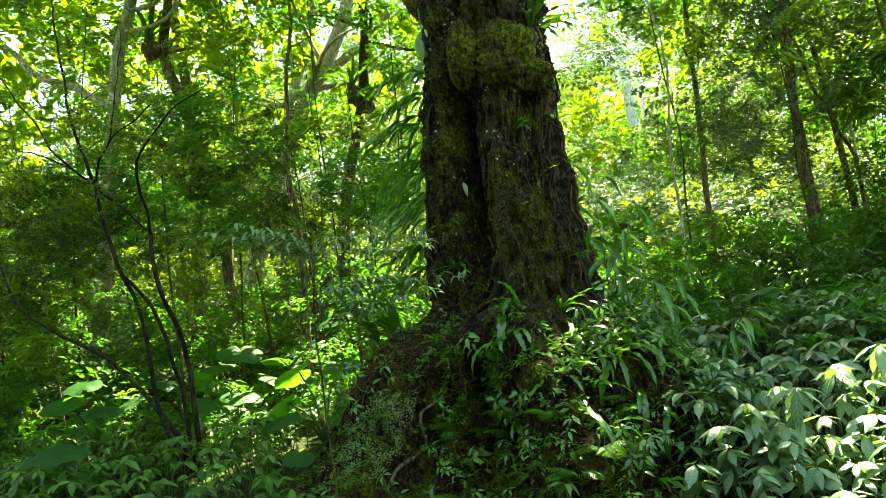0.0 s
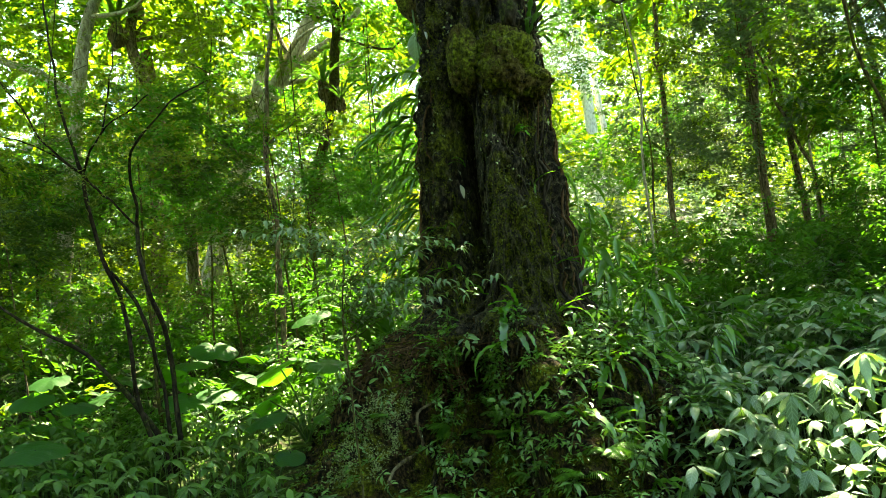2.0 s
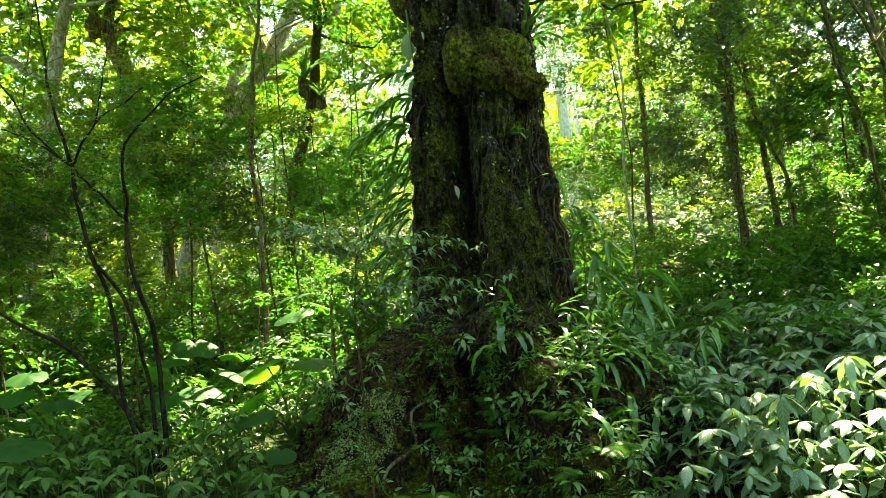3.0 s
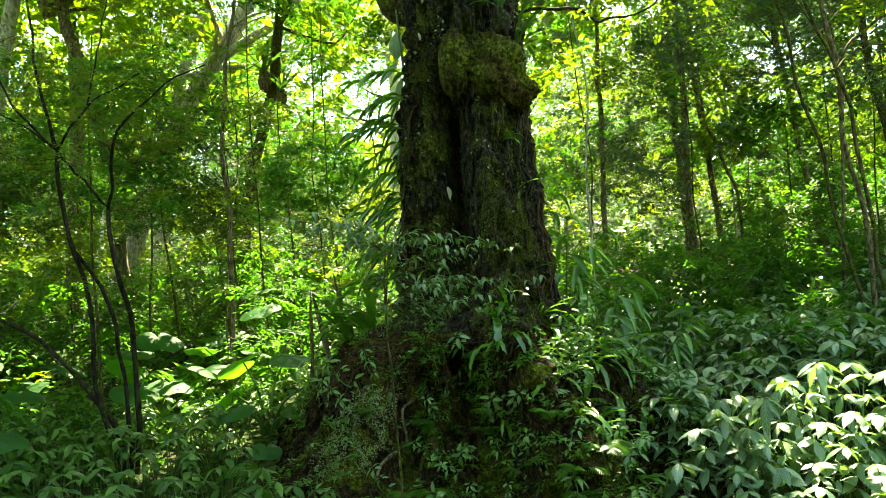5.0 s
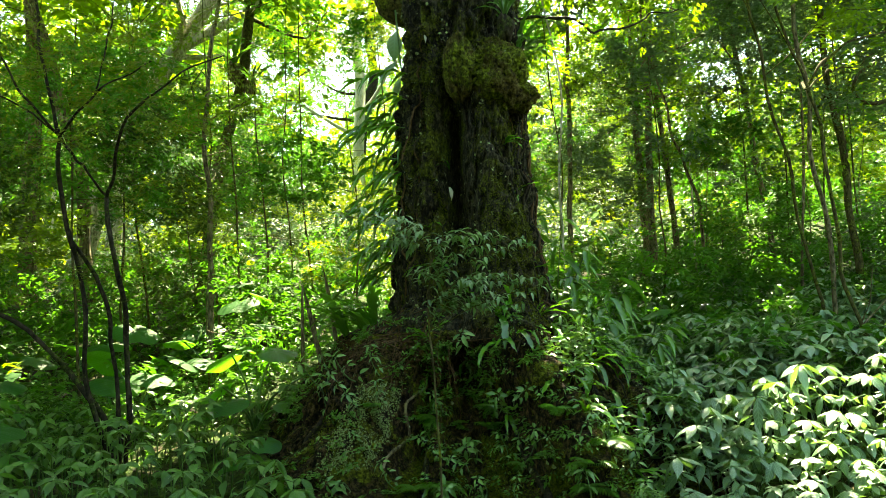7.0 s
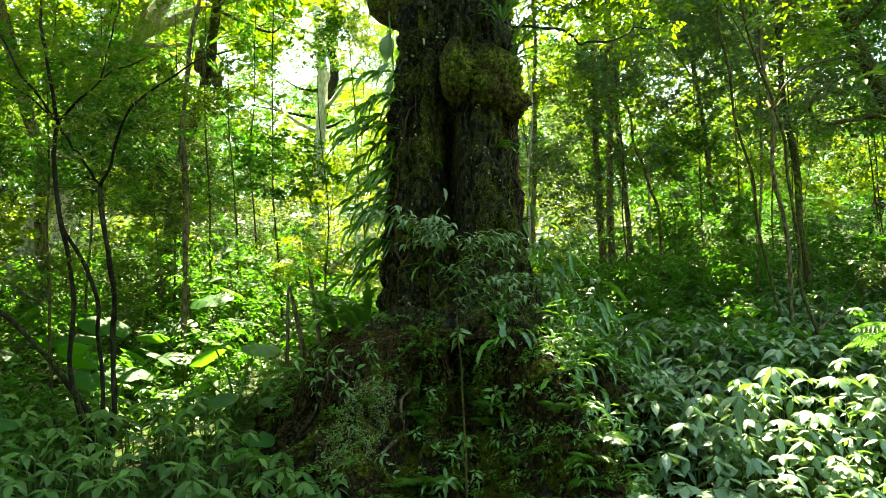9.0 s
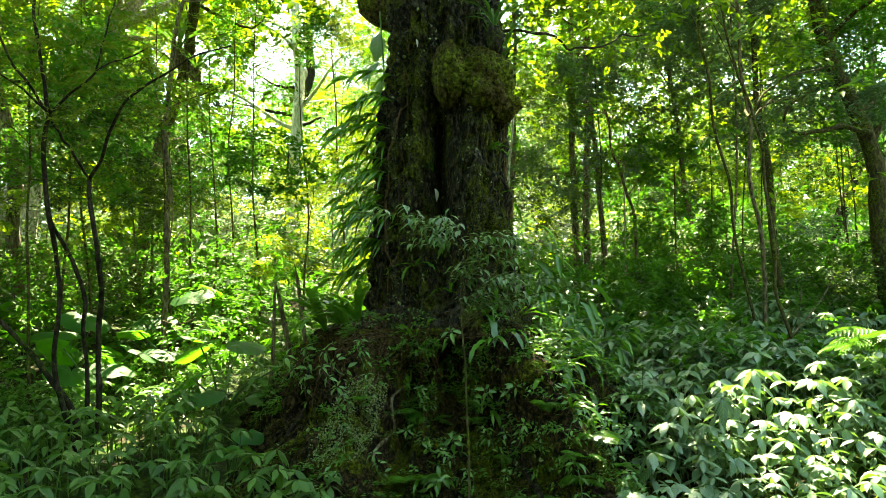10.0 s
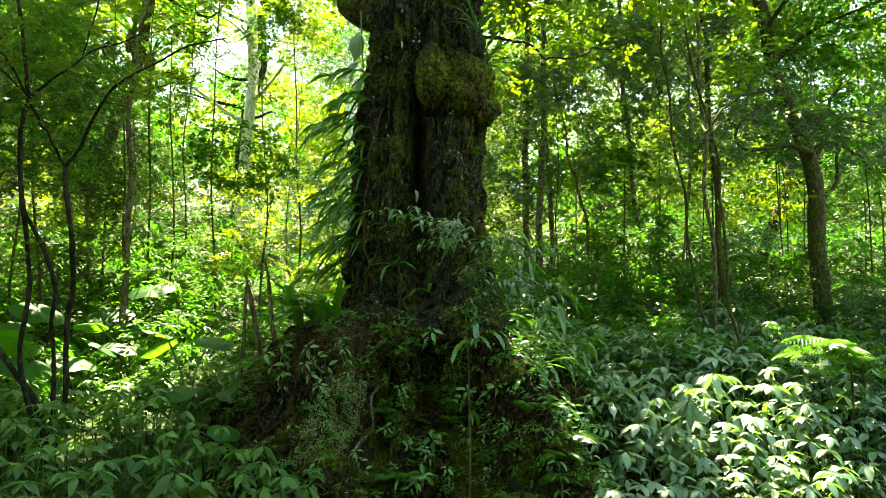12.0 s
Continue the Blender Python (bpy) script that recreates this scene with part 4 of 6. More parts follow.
woods("shaded_thicket", "deep green crowns of young trees beyond the elephant ears", 12, 11, 17, 8.5, 1.1, 40, 60, 0.42, 0.1, 78, LEAF_UNDER, 3.0, (-6, 9), SPECK)
woods("distant_woods", "dense distant yellow-green woods on the hillside", 120, 64, 84, 17, 6.0, 28, 36, 3.0, 0.9, 34, LEAF_CANOPY, shape=SPECK)
woods("distant_woods", "dense distant green woods low on the hillside", 90, 60, 72, 7, 4.5, 28, 36, 2.4, 0.72, 37, LEAF_UNDER, shape=SPECK)
# unseen woods added behind the viewpoint to hold back low sky light
woods("woods_behind", "unseen dark green woods added behind the viewpoint to block sky light", 85, 8, 17, 9, 2.3, 20, 20, 1.3, 0.6, 35, LEAF_UNDER, 0.0, (72, 205))
# unseen too, kept low so sky light comes in from the right
woods("woods_behind", "unseen low dark green scrub added behind, open to sky light", 40, 10, 18, 2.2, 1.5, 20, 20, 1.0, 0.4, 45, LEAF_UNDER, 0.0, (205, 282))

# leaf roof added above the view to shade the near ground
r0 = np.random.default_rng(77)
n = 2500
cc = np.stack([r0.uniform(-16, 20, n), r0.uniform(-22, 24, n), r0.uniform(9, 15, n)], 1)
foot = cc[:, 1] - (cc[:, 2] - 1.0) / sun_way.z * sun_way.y
cc = cc[(foot < np.where(cc[:, 0] < -3, 16.0, 8.5 + 0.45 * np.clip(abs(cc[:, 0] + 0.5), 0, 14))) | (r0.uniform(0, 1, n) < 0.55)]
thin = np.array([noise.noise(Vector((p[0] * 0.22, p[1] * 0.22, 3.0))) for p in cc])
# hole overhead and behind, on the right, lets sky light onto the tree
cc = cc[(thin > -0.28) & ((np.hypot((cc[:, 0] - 7.5) / 10.0, (cc[:, 1] + 3.5) / 11.5) > 1) | (r0.uniform(0, 1, len(cc)) < 0.06))]
# extra sprays along the sun's way keep direct sun off near plants
fx, fy = np.concatenate([r0.uniform(1.0, 4.6, 150), r0.uniform(-7, -0.8, 330)]), np.concatenate([r0.uniform(5.9, 8.2, 150), r0.uniform(4, 8.3, 330)])
fz = r0.uniform(10, 15, 480)
near = np.stack([fx + (fz - 0.8) / sun_way.z * sun_way.x, fy + (fz - 0.8) / sun_way.z * sun_way.y, fz], 1)
cc = np.concatenate([cc, near])
g = Geo()
sprays(g, cc, 38, 1.25, 0.2, 0.42, 0.5, r0, 0.5, roof=np.zeros(3))
tagged(new("leaf_canopy", g.mesh("leaf_canopy", LEAF_CANOPY)), "green leaf canopy added high above the view to shade the near ground", "canopy", kind="stuff")

# low shrubs over the forest floor
r0 = np.random.default_rng(32)
n = 1700
az = np.radians(r0.uniform(-66, 40, n))
dist = 8.0 + 16 * r0.uniform(0, 1, n) ** 1.2
px, py = -1.5 - np.sin(az) * dist, np.cos(az) * dist
cent = np.stack([px, py, ground_z(px, py) + r0.uniform(0.1, 0.9, n)], 1)
cent = cent[(np.hypot(px - TREE_X, py - TREE_Y) > 2.4) & ((px < -5.0) | (px > -0.6) | (py > 10.6) | (r0.uniform(0, 1, n) < 0.06))]
g = Geo()
sprays(g, cent, 44, 0.4, 0.3, 0.13, 0.45, r0, 0.5)
tagged(new("low_shrubs", g.mesh("low_shrubs", LEAF_UNDER)), "knee-high leafy green shrubs over the forest floor", "shrubs", kind="stuff")

r0 = np.random.default_rng(38)
n = 260
px, py = r0.uniform(-7.5, 0.2, n), r0.uniform(10.8, 13.5, n)
cent = np.stack([px, py, ground_z(px, py) + r0.uniform(0.15, 1.8, n)], 1)
g = Geo()
sprays(g, cent, 50, 0.36, 0.3, 0.08, 0.45, r0, 0.5)
tagged(new("shade_shrubs", g.mesh("shade_shrubs", LEAF_UNDER)), "waist-high deep green shrubs in the shade", "shrubs", kind="stuff")

r0 = np.random.default_rng(39)
n = 190
px, py = r0.uniform(-4.6, -1.0, n), r0.uniform(7.7, 10.4, n)
cent = np.stack([px, py, ground_z(px, py) + r0.uniform(0.08, 0.5, n)], 1)
cent = cent[np.hypot(px - TREE_X, py - TREE_Y) > 2.3]
g = Geo()
sprays(g, cent, 36, 0.24, 0.3, 0.075, 0.45, r0, 0.5)
tagged(new("low_herbs", g.mesh("low_herbs", LEAF_FERN)), "ankle-high bright green herbs under the elephant ears", "herbs", kind="stuff")

r0 = np.random.default_rng(43)
n = 420
px, py = r0.uniform(1.4, 10.5, n), r0.uniform(8.6, 12.5, n)
cent = np.stack([px, py, ground_z(px, py) + 1.6 * r0.uniform(0.05, 1, n) ** 1.4], 1)
g = Geo()
sprays(g, cent, 44, 0.36, 0.25, 0.105, 0.42, r0, 0.5)
tagged(new("slope_shrubs", g.mesh("slope_shrubs", LEAF_UNDER)), "chest-high green shrubs on the slope behind the old tree", "shrubs", kind="stuff")

# undergrowth on the far slope
for seed, fan, n, leaf, label in ((36, (-34, 48), 420, LEAF_LIME, "sunlit lime green undergrowth up the slope"), (37, (-38, 48), 760, LEAF_GREY, "grey-green undergrowth up the slope"), (46, (-74, -34), 600, LEAF_UNDER, "deep green undergrowth up the shaded slope")):
    r0 = np.random.default_rng(seed)
    az = np.radians(r0.uniform(*fan, n))
    dist = 19 + 46 * r0.uniform(0, 1, n) ** 1.3
    px, py = -1.5 - np.sin(az) * dist, np.cos(az) * dist
    cent = np.stack([px, py, ground_z(px, py) + r0.uniform(0.1, 1.6, n)], 1)
    g = Geo()
    sprays(g, cent, 44, 1.3, 0.3, 0.26, 0.5, r0, 0.5, SPECK)
    tagged(new("slope_undergrowth", g.mesh("slope_undergrowth", leaf)), label, "undergrowth", kind="stuff")

# ---- near plants: shared leaf meshes ----
def one_blade(name, shape, mat):
    g = Geo()
    g.add(*shape)
    return g.mesh(name, mat)


def arched(stations, droop, seed):
    """Soft bush blade: raised between midrib and edge, curling down at the tip and the sides."""
    r0 = np.random.default_rng(seed)
    v, f = [], []
    twist = r0.uniform(-0.12, 0.12)
    for u, w in stations:
        z = -droop * (0.35 * u + 0.65 * u * u)
        wav = 0.012 * math.sin(u * 17 + seed)
        for side in (-1, -0.55, 0, 0.55, 1):
            v.append((u, side * w * (1 + 0.05 * math.sin(u * 31 + seed + side)), z + 0.07 * w * (abs(side) * 2 - 2.4 * side * side) + wav * abs(side) + twist * side * w * u))
    for i in range(len(stations) - 1):
        for k in range(4):
            a = 5 * i + k
            f.append((a, a + 1, a + 6, a + 5))
    return np.array(v, float), np.array(f)


def serrate(stations, fold, droop, wave=0.0, seed=0):
    """Blade with soft waves along its edge, as a shape."""
    v, f = outline_shape(stations, fold, droop)
    r0 = np.random.default_rng(seed)
    v = v.copy()
    ph = r0.uniform(0, 6)
    v[:, 2] += wave * np.sin(v[:, 0] * 22 + ph) * np.abs(v[:, 1]) * 2
    return v, f


BROAD = [(0, 0.02), (0.05, 0.1), (0.12, 0.23), (0.22, 0.37), (0.34, 0.47), (0.47, 0.5), (0.6, 0.46), (0.72, 0.36), (0.83, 0.21), (0.92, 0.08), (1, 0.005)]
NARROW = [(0, 0.06), (0.1, 0.25), (0.25, 0.42), (0.45, 0.5), (0.65, 0.42), (0.85, 0.2), (1, 0.005)]
SHADED_BLADES = [one_blade("shaded_bush_leaf", arched(BROAD, d, k), LEAF_BUSH_SHADED) for k, d in enumerate((0.25, 0.4, 0.55, 0.7))]
BUSH_BLADES = [one_blade("bush_leaf", arched(BROAD, d, k), LEAF_BUSH_NEAR) for k, d in enumerate((0.25, 0.4, 0.55, 0.7))]
LANCE_BLADES = [one_blade("lance_leaf", serrate(NARROW, 0.2, d, 0.02, k), LEAF_STRAP) for k, d in enumerate((0.25, 0.45, 0.7))]


def strap_shape(seed, curl):
    """Long strap frond: rises, arches over and hangs, with wavy edges."""
    r0 = np.random.default_rng(seed)
    n = 19
    v, f = [], []
    ang = radians(r0.uniform(10, 35))
    u = z = 0.0
    for i in range(n):
        t = i / (n - 1)
        w = 0.5 * (0.25 + 0.75 * math.sin(math.pi * min(1, 0.12 + 0.72 * t))) * (1 if t < 0.82 else max(0.02, (1 - t) / 0.18))
        wav = 0.016 * math.sin(t * 30 + seed)
        side = 0.05 * math.sin(t * 3 + seed) * t
        v += [(u, side * 6 - w * (1 + 0.2 * math.sin(i * 2.3 + seed)), z + 0.02 + wav), (u, side * 6, z), (u, side * 6 + w * (1 + 0.2 * math.sin(i * 1.9 + 1)), z + 0.02 - wav)]
        u += math.cos(ang) / (n - 1)
        z += math.sin(ang) / (n - 1)
        ang -= curl / (n - 1)
    for i in range(n - 1):
        a = 3 * i
        f += [(a, a + 1, a + 4, a + 3), (a + 1, a + 2, a + 5, a + 4)]
    return np.array(v), np.array(f)


STRAPS = [one_blade("strap", strap_shape(k, c), LEAF_STRAP) for k, c in enumerate((0.8, 1.3, 1.8, 2.3, 2.0, 1.5))]


NEST_STRAPS = [one_blade("nest_frond", strap_shape(k + 20, c), LEAF_NEST) for k, c in enumerate((0.8, 1.2, 1.6))]


def heart_shape(seed):
    """Arrow-heart blade of an elephant ear: rings round the stalk's joint, ribs dipping, edge waving."""
    r0 = np.random.default_rng(seed)
    k = 30
    v = [(0, 0, 0)]
    rings = (0.35, 0.7, 1.0)
    for rg in rings:
        for i in range(k + 1):
            a = math.radians(-168 + 336 * i / k)
            c = abs(a) / math.pi
            rad = 0.80 * (1 - c) ** 0.8 + 0.40 * math.sin(math.pi * c) ** 1.2 + 0.10 * math.exp(-((c - 0.86) / 0.16) ** 2)
            u, w = rad * math.cos(a) * rg, rad * math.sin(a) * rg
            z = -0.20 * u * u * (1 if u > 0 else 0.5) - 0.18 * w * w + 0.02 * math.cos(7 * a) * rg + 0.025 * rg * rg * math.sin(5 * a + seed) + 0.10 * abs(w) * (1 - rg)
            v.append((u, w, z))
    tri = [(0, 1 + i, 2 + i) for i in range(k)]
    quad = []
    for r in range(len(rings) - 1):
        o = 1 + r * (k + 1)
        for i in range(k):
            quad.append((o + i, o + k + 1 + i, o + k + 2 + i, o + 1 + i))
    g = Geo()
    g.add(v, tri)
    g.f[4].append(np.array(quad))
    return g


HEARTS = [heart_shape(k).mesh("ear_leaf", LEAF_EAR) for k in range(4)]


def blade(parent, me, p, d, up, length, width, name="leaf", label=""):
    d, up = Vector(d).normalized(), Vector(up)
    b = up.cross(d).normalized()
    m = Matrix((d, b, d.cross(b))).transposed().to_4x4() @ Matrix.Diagonal((length, width, length, 1))
    ob = new(name, me)
    ob.parent = parent
    ob.matrix_local = Matrix.Translation(Vector(p)) @ m
    return tagged(ob, label)


# ---- broad-leaved bush plants ----
def bush_plant(name, label, h, tiers, leaf_len, ratio, seed, meshes, loc=(0, 0, 0), category="plant", group="bush plants"):
    r0 = np.random.default_rng(seed)
    t = thing(name, loc, label, category, group)
    p = lerp_path([(0, 0, -0.05), (r0.normal(0, 0.03), r0.normal(0, 0.03), h * 0.5), (r0.normal(0, 0.07), r0.normal(0, 0.07), h)], 7)
    g = Geo()
    g.tube(p, np.linspace(0.006, 0.003, 7), 5, 0, seed)
    part("stem", g, STALK, t)
    a = r0.uniform(0, 6.28)
    for k, (s, count, spread) in enumerate(tiers):
        base = p[0] + (p[-1] - p[0]) * s
        for i in range(count):
            a += 2.399 if count < 4 else 2 * math.pi / count + r0.normal(0, 0.25)
            pit = r0.uniform(-0.45, 0.2)
            d = (math.cos(a), math.sin(a), pit)
            ln = leaf_len * spread * r0.uniform(0.75, 1.2)
            blade(t, meshes[int(r0.integers(len(meshes)))], base + np.array(d) * 0.015, d, (r0.normal(0, 0.25), r0.normal(0, 0.25), 1), ln, ln * ratio)
    return t


def bush_geo(geo, loc, h, leaf_len, ratio, r0):
    """The same plant joined into a carpet."""
    tip = np.array(loc) + np.array([r0.normal(0, 0.06), r0.normal(0, 0.06), h])
    n = 7
    a = r0.uniform(0, 6.28) + np.arange(n) * 2.399
    zt = np.array([0, 0, 0, 0, 0, 0.12, 0.16])
    p = tip[None] - np.stack([0 * a, 0 * a, zt], 1)
    d = np.stack([np.cos(a), np.sin(a), r0.uniform(-0.45, 0.2, n)], 1)
    ln = leaf_len * r0.uniform(0.7, 1.2, n)
    geo.leaves(p, d, np.array([0, 0, 1.0]) + r0.normal(0, 0.25, (n, 3)), ln, ln * ratio, OVAL)
    geo.tube([loc, (np.array(loc) + tip) / 2, tip], [0.006, 0.005, 0.003], 4)


TIERS = [(1.0, 6, 1.0), (0.8, 4, 1.0), (0.6, 3, 0.9)]
protos = [bush_plant("bush_plant", "low bush plant with broad drooping matt green leaves", 0.42 + 0.05 * k, TIERS, 0.165, 0.46, 40 + k, BUSH_BLADES, (2.2 + 0.3 * k, 5.0, float(ground_z(2.2 + 0.3 * k, 5.0)))) for k in range(6)]
# left-hand plants take the leaf colour that is darkened for shade
shaded_protos = [bush_plant("floor_plant", "low bush plant with leaf colour darkened for shade", 0.34 + 0.04 * k, TIERS, 0.135, 0.44, 50 + k, SHADED_BLADES, (-2.0 - 0.4 * k, 5.0, float(ground_z(-2.0 - 0.4 * k, 5.0))), group="undergrowth plants") for k in range(6)]
r0 = np.random.default_rng(5)


def off_mound(x, y, pad=0.0):
    dx, dy = x - TREE_X, y - TREE_Y
    return math.hypot(dx, dy) > np.interp(0.25, LEVELS, FLARE[int(round(math.degrees(math.atan2(dy, dx)) % 360 / 45)) % 8 * 45]) + 0.1 + pad


spots = []
for zone, count in (((0.9, 7.5, 3.9, 8.6), 760), ((-6.4, -1.2, 4.5, 8.2), 480)):
    made, tries = 0, 0
    while made < count and tries < 9000:
        tries += 1
        x, y = r0.uniform(zone[0], zone[1]), r0.uniform(zone[2], zone[3])
        if off_mound(x, y) and all((x - a) ** 2 + (y - b) ** 2 > 0.012 for a, b in spots):
            spots.append((x, y))
            made += 1
spots.sort(key=lambda q: abs(q[0] - 0.0) * 0.4 + abs(q[1] - 4.8))
carpet, shaded_carpet = Geo(), Geo()
for k, (x, y) in enumerate(spots):
    z = float(ground_z(x, y))
    grow = float(np.interp(y, (4.0, 4.7, 5.2), (0.5, 0.85, 1.3))) if x > 0 else 1.0
    if k < 165:
        far_up = grow * r0.uniform(0.8, 1.2)
        copy_thing((protos if x > 0 else shaded_protos)[k % 6], pose(x, y, z + 0.4 * max(0.0, far_up - 1.0), r0.normal(0, 6), r0.normal(0, 6), r0.uniform(0, 360)) @ Matrix.Diagonal((min(far_up, 0.95), min(far_up, 0.95), far_up, 1.0)))
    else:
        bush_geo(carpet if x > 0 else shaded_carpet, (x, y, z), grow * r0.uniform(0.35, 0.65), 0.165 if x > 0 else 0.135, 0.46, r0)
for k in range(560):
    x, y = r0.uniform(1.8, 13), r0.uniform(5.5, 12)
    if off_mound(x, y, 0.2):
        bush_geo(carpet, (x, y, float(ground_z(x, y))), r0.uniform(0.35, 0.8), 0.175, 0.45, r0)
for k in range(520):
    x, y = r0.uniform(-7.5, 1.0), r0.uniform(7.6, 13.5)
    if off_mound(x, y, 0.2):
        bush_geo(shaded_carpet, (x, y, float(ground_z(x, y))), r0.uniform(0.15, 0.45), 0.13, 0.4, r0)
for k in range(130):
    deg = r0.uniform(296, 356)
    p = surface_point(deg, r0.uniform(0.15, 0.85)) + np.array([TREE_X, TREE_Y, 0])
    bush_geo(carpet, tuple(p), r0.uniform(0.12, 0.32), 0.15, 0.45, r0)
for x, y in ((0.25, 3.85), (0.45, 4.0), (0.6, 3.8), (0.75, 4.05), (0.35, 4.15), (0.9, 3.9), (0.12, 4.05)):
    copy_thing(protos[int(x * 20) % 6], pose(x, y, float(ground_z(x, y)), 0, 0, r0.uniform(0, 360)) @ Matrix.Scale(r0.uniform(0.7, 0.95), 4))
tagged(new("bush_carpet", carpet.mesh("bush_carpet", LEAF_BUSH)), "dense carpet of broad-leaved green bush plants", "plants", kind="stuff")
tagged(new("undergrowth_carpet", shaded_carpet.mesh("undergrowth_carpet", LEAF_BUSH_SHADED)), "low carpet of bush plants with leaf colour darkened for shade", "plants", kind="stuff")


# ---- elephant ears ----
def elephant_ear(loc, leaves, seed):
    """leaves: (x, y, z of the blade, size) in the world."""
    r0 = np.random.default_rng(seed)
    loc = (loc[0], loc[1], float(ground_z(loc[0], loc[1])))
    t = thing("elephant_ear", loc, "elephant ear plant with big heart-shaped green leaves", "plant", "elephant ears")
    for (x, y, z, s) in leaves:
        tip = np.array((x, y, z)) - np.array(loc)
        out = np.array((tip[0], tip[1], 0)) + r0.normal(0, 0.12, 3) * np.array((1, 1, 0))
        out /= np.linalg.norm(out) + 1e-6
        g = Geo()
        p = lerp_path([(0, 0, -0.05), tip * np.array((0.3, 0.3, 0.6)), tip], 9)
        g.tube(p, np.linspace(0.02, 0.009, 9), 6)
        st = part("stalk", g, STALK, t)
        blade(t, HEARTS[int(r0.integers(4))], tip, (out[0], out[1], r0.uniform(-0.5, 0.1)), (r0.normal(0.05, 0.22), r0.normal(0.25, 0.25), 1), s, s * 0.95)


EARS = [
    ((-4.75, 9.9), [(-4.9, 9.55, 1.64, 0.42), (-4.75, 10.0, 1.43, 0.4), (-5.15, 9.7, 1.5, 0.4), (-4.5, 9.8, 1.3, 0.36)]),
    ((-6.0, 12.3), [(-6.11, 11.97, 1.98, 0.5), (-5.6, 12.0, 1.9, 0.45), (-6.5, 12.1, 1.8, 0.45)]),
    ((-4.25, 8.5), [(-4.54, 8.33, 1.46, 0.36), (-4.01, 8.15, 1.33, 0.34), (-4.35, 8.2, 1.15, 0.3)]),
    ((-3.7, 7.0), [(-3.65, 6.5, 1.06, 0.4), (-3.78, 7.0, 1.06, 0.38), (-3.5, 6.6, 0.82, 0.3)]),
    ((-3.3, 10.6), [(-3.04, 10.31, 1.8, 0.5), (-3.54, 10.3, 1.39, 0.42), (-3.35, 10.2, 1.62, 0.42), (-2.74, 10.4, 1.35, 0.44)]),
    ((-3.8, 13.2), [(-3.79, 12.99, 1.95, 0.5), (-3.4, 12.9, 2.05, 0.45), (-4.3, 13.0, 1.95, 0.45)]),
    ((-2.25, 11.1), [(-2.2, 10.8, 1.76, 0.46), (-2.55, 11.0, 1.5, 0.4), (-1.95, 11.0, 1.55, 0.38)]),
    ((-1.55, 10.9), [(-1.55, 10.5, 1.6, 0.4), (-1.7, 10.65, 2.09, 0.46), (-1.3, 10.7, 1.75, 0.4)]),
    ((-1.75, 11.9), [(-1.74, 11.6, 2.4, 0.46), (-1.4, 11.7, 2.2, 0.42), (-2.1, 11.7, 2.1, 0.4)]),
    ((-1.05, 13.2), [(-1.1, 12.9, 2.38, 0.55), (-1.5, 13.0, 2.3, 0.45), (-0.6, 13.0, 2.3, 0.42)]),
    ((-1.6, 8.3), [(-1.92, 7.99, 1.13, 0.42), (-1.88, 7.5, 1.0, 0.36), (-1.81, 8.25, 1.44, 0.46), (-1.35, 8.4, 1.45, 0.4), (-1.24, 7.69, 0.93, 0.32), (-1.05, 7.9, 1.2, 0.3)]),
    ((-1.7, 6.75), [(-1.79, 6.53, 0.62, 0.27), (-1.55, 6.7, 0.72, 0.22)]),
    ((-2.9, 9.3), [(-3.1, 9.1, 1.2, 0.42), (-2.7, 9.0, 1.25, 0.4), (-2.45, 9.4, 1.4, 0.42), (-3.2, 9.4, 1.45, 0.4)]),
    ((-4.2, 11.0), [(-4.3, 10.7, 1.5, 0.45), (-3.9, 10.8, 1.62, 0.45), (-4.6, 10.9, 1.7, 0.42)]),
    ((-2.0, 9.9), [(-2.1, 9.6, 1.35, 0.4), (-1.75, 9.7, 1.5, 0.38), (-2.4, 9.9, 1.6, 0.4)]),
    ((3.4, 8.3), [(3.39, 8.09, 1.6, 0.3), (3.7, 8.2, 1.4, 0.26)]),
    ((4.25, 11.1), [(4.21, 10.9, 1.95, 0.42)]),
]
for k, (loc, leaves) in enumerate(EARS):
    elephant_ear(loc, [(x, y, z, 0.8 * size) for x, y, z, size in leaves], k + 1)


# ---- strap ferns and other epiphytes on the old tree ----
def strap_clump(p, outward, count, length, seed, name="strap_fern", label="hanging strap fern with wavy glossy fronds", rise=0.15, width=0.11):
    r0 = np.random.default_rng(seed)
    t = thing(name, tuple(p), label, "fern", "ferns on the old tree")
    o = np.array(outward, float)
    base = math.atan2(o[1], o[0])
    for i in range(count):
        a = base + r0.uniform(-1.1, 1.1)
        ln = length * r0.uniform(0.65, 1.2)
        blade(t, STRAPS[int(r0.integers(len(STRAPS)))], (0, 0, 0), (math.cos(a), math.sin(a), rise + r0.uniform(-0.3, 0.4)), (r0.normal(0, 0.15), r0.normal(0, 0.15), 1), ln, ln * width * r0.uniform(0.8, 1.25), "frond")
    return t


TREE_AT = np.array([TREE_X, TREE_Y, 0])
r0 = np.random.default_rng(17)
for k in range(46):
    deg = float(np.clip(r0.normal(296, 26), 215, 368))
    z = float(np.clip(r0.normal(1.25, 0.42), 0.35, 2.1))
    p = surface_point(deg, z, -0.01)
    strap_clump(p + TREE_AT, p * np.array((1, 1, 0)), int(r0.integers(2, 4)), r0.uniform(0.28, 0.46), 500 + k)
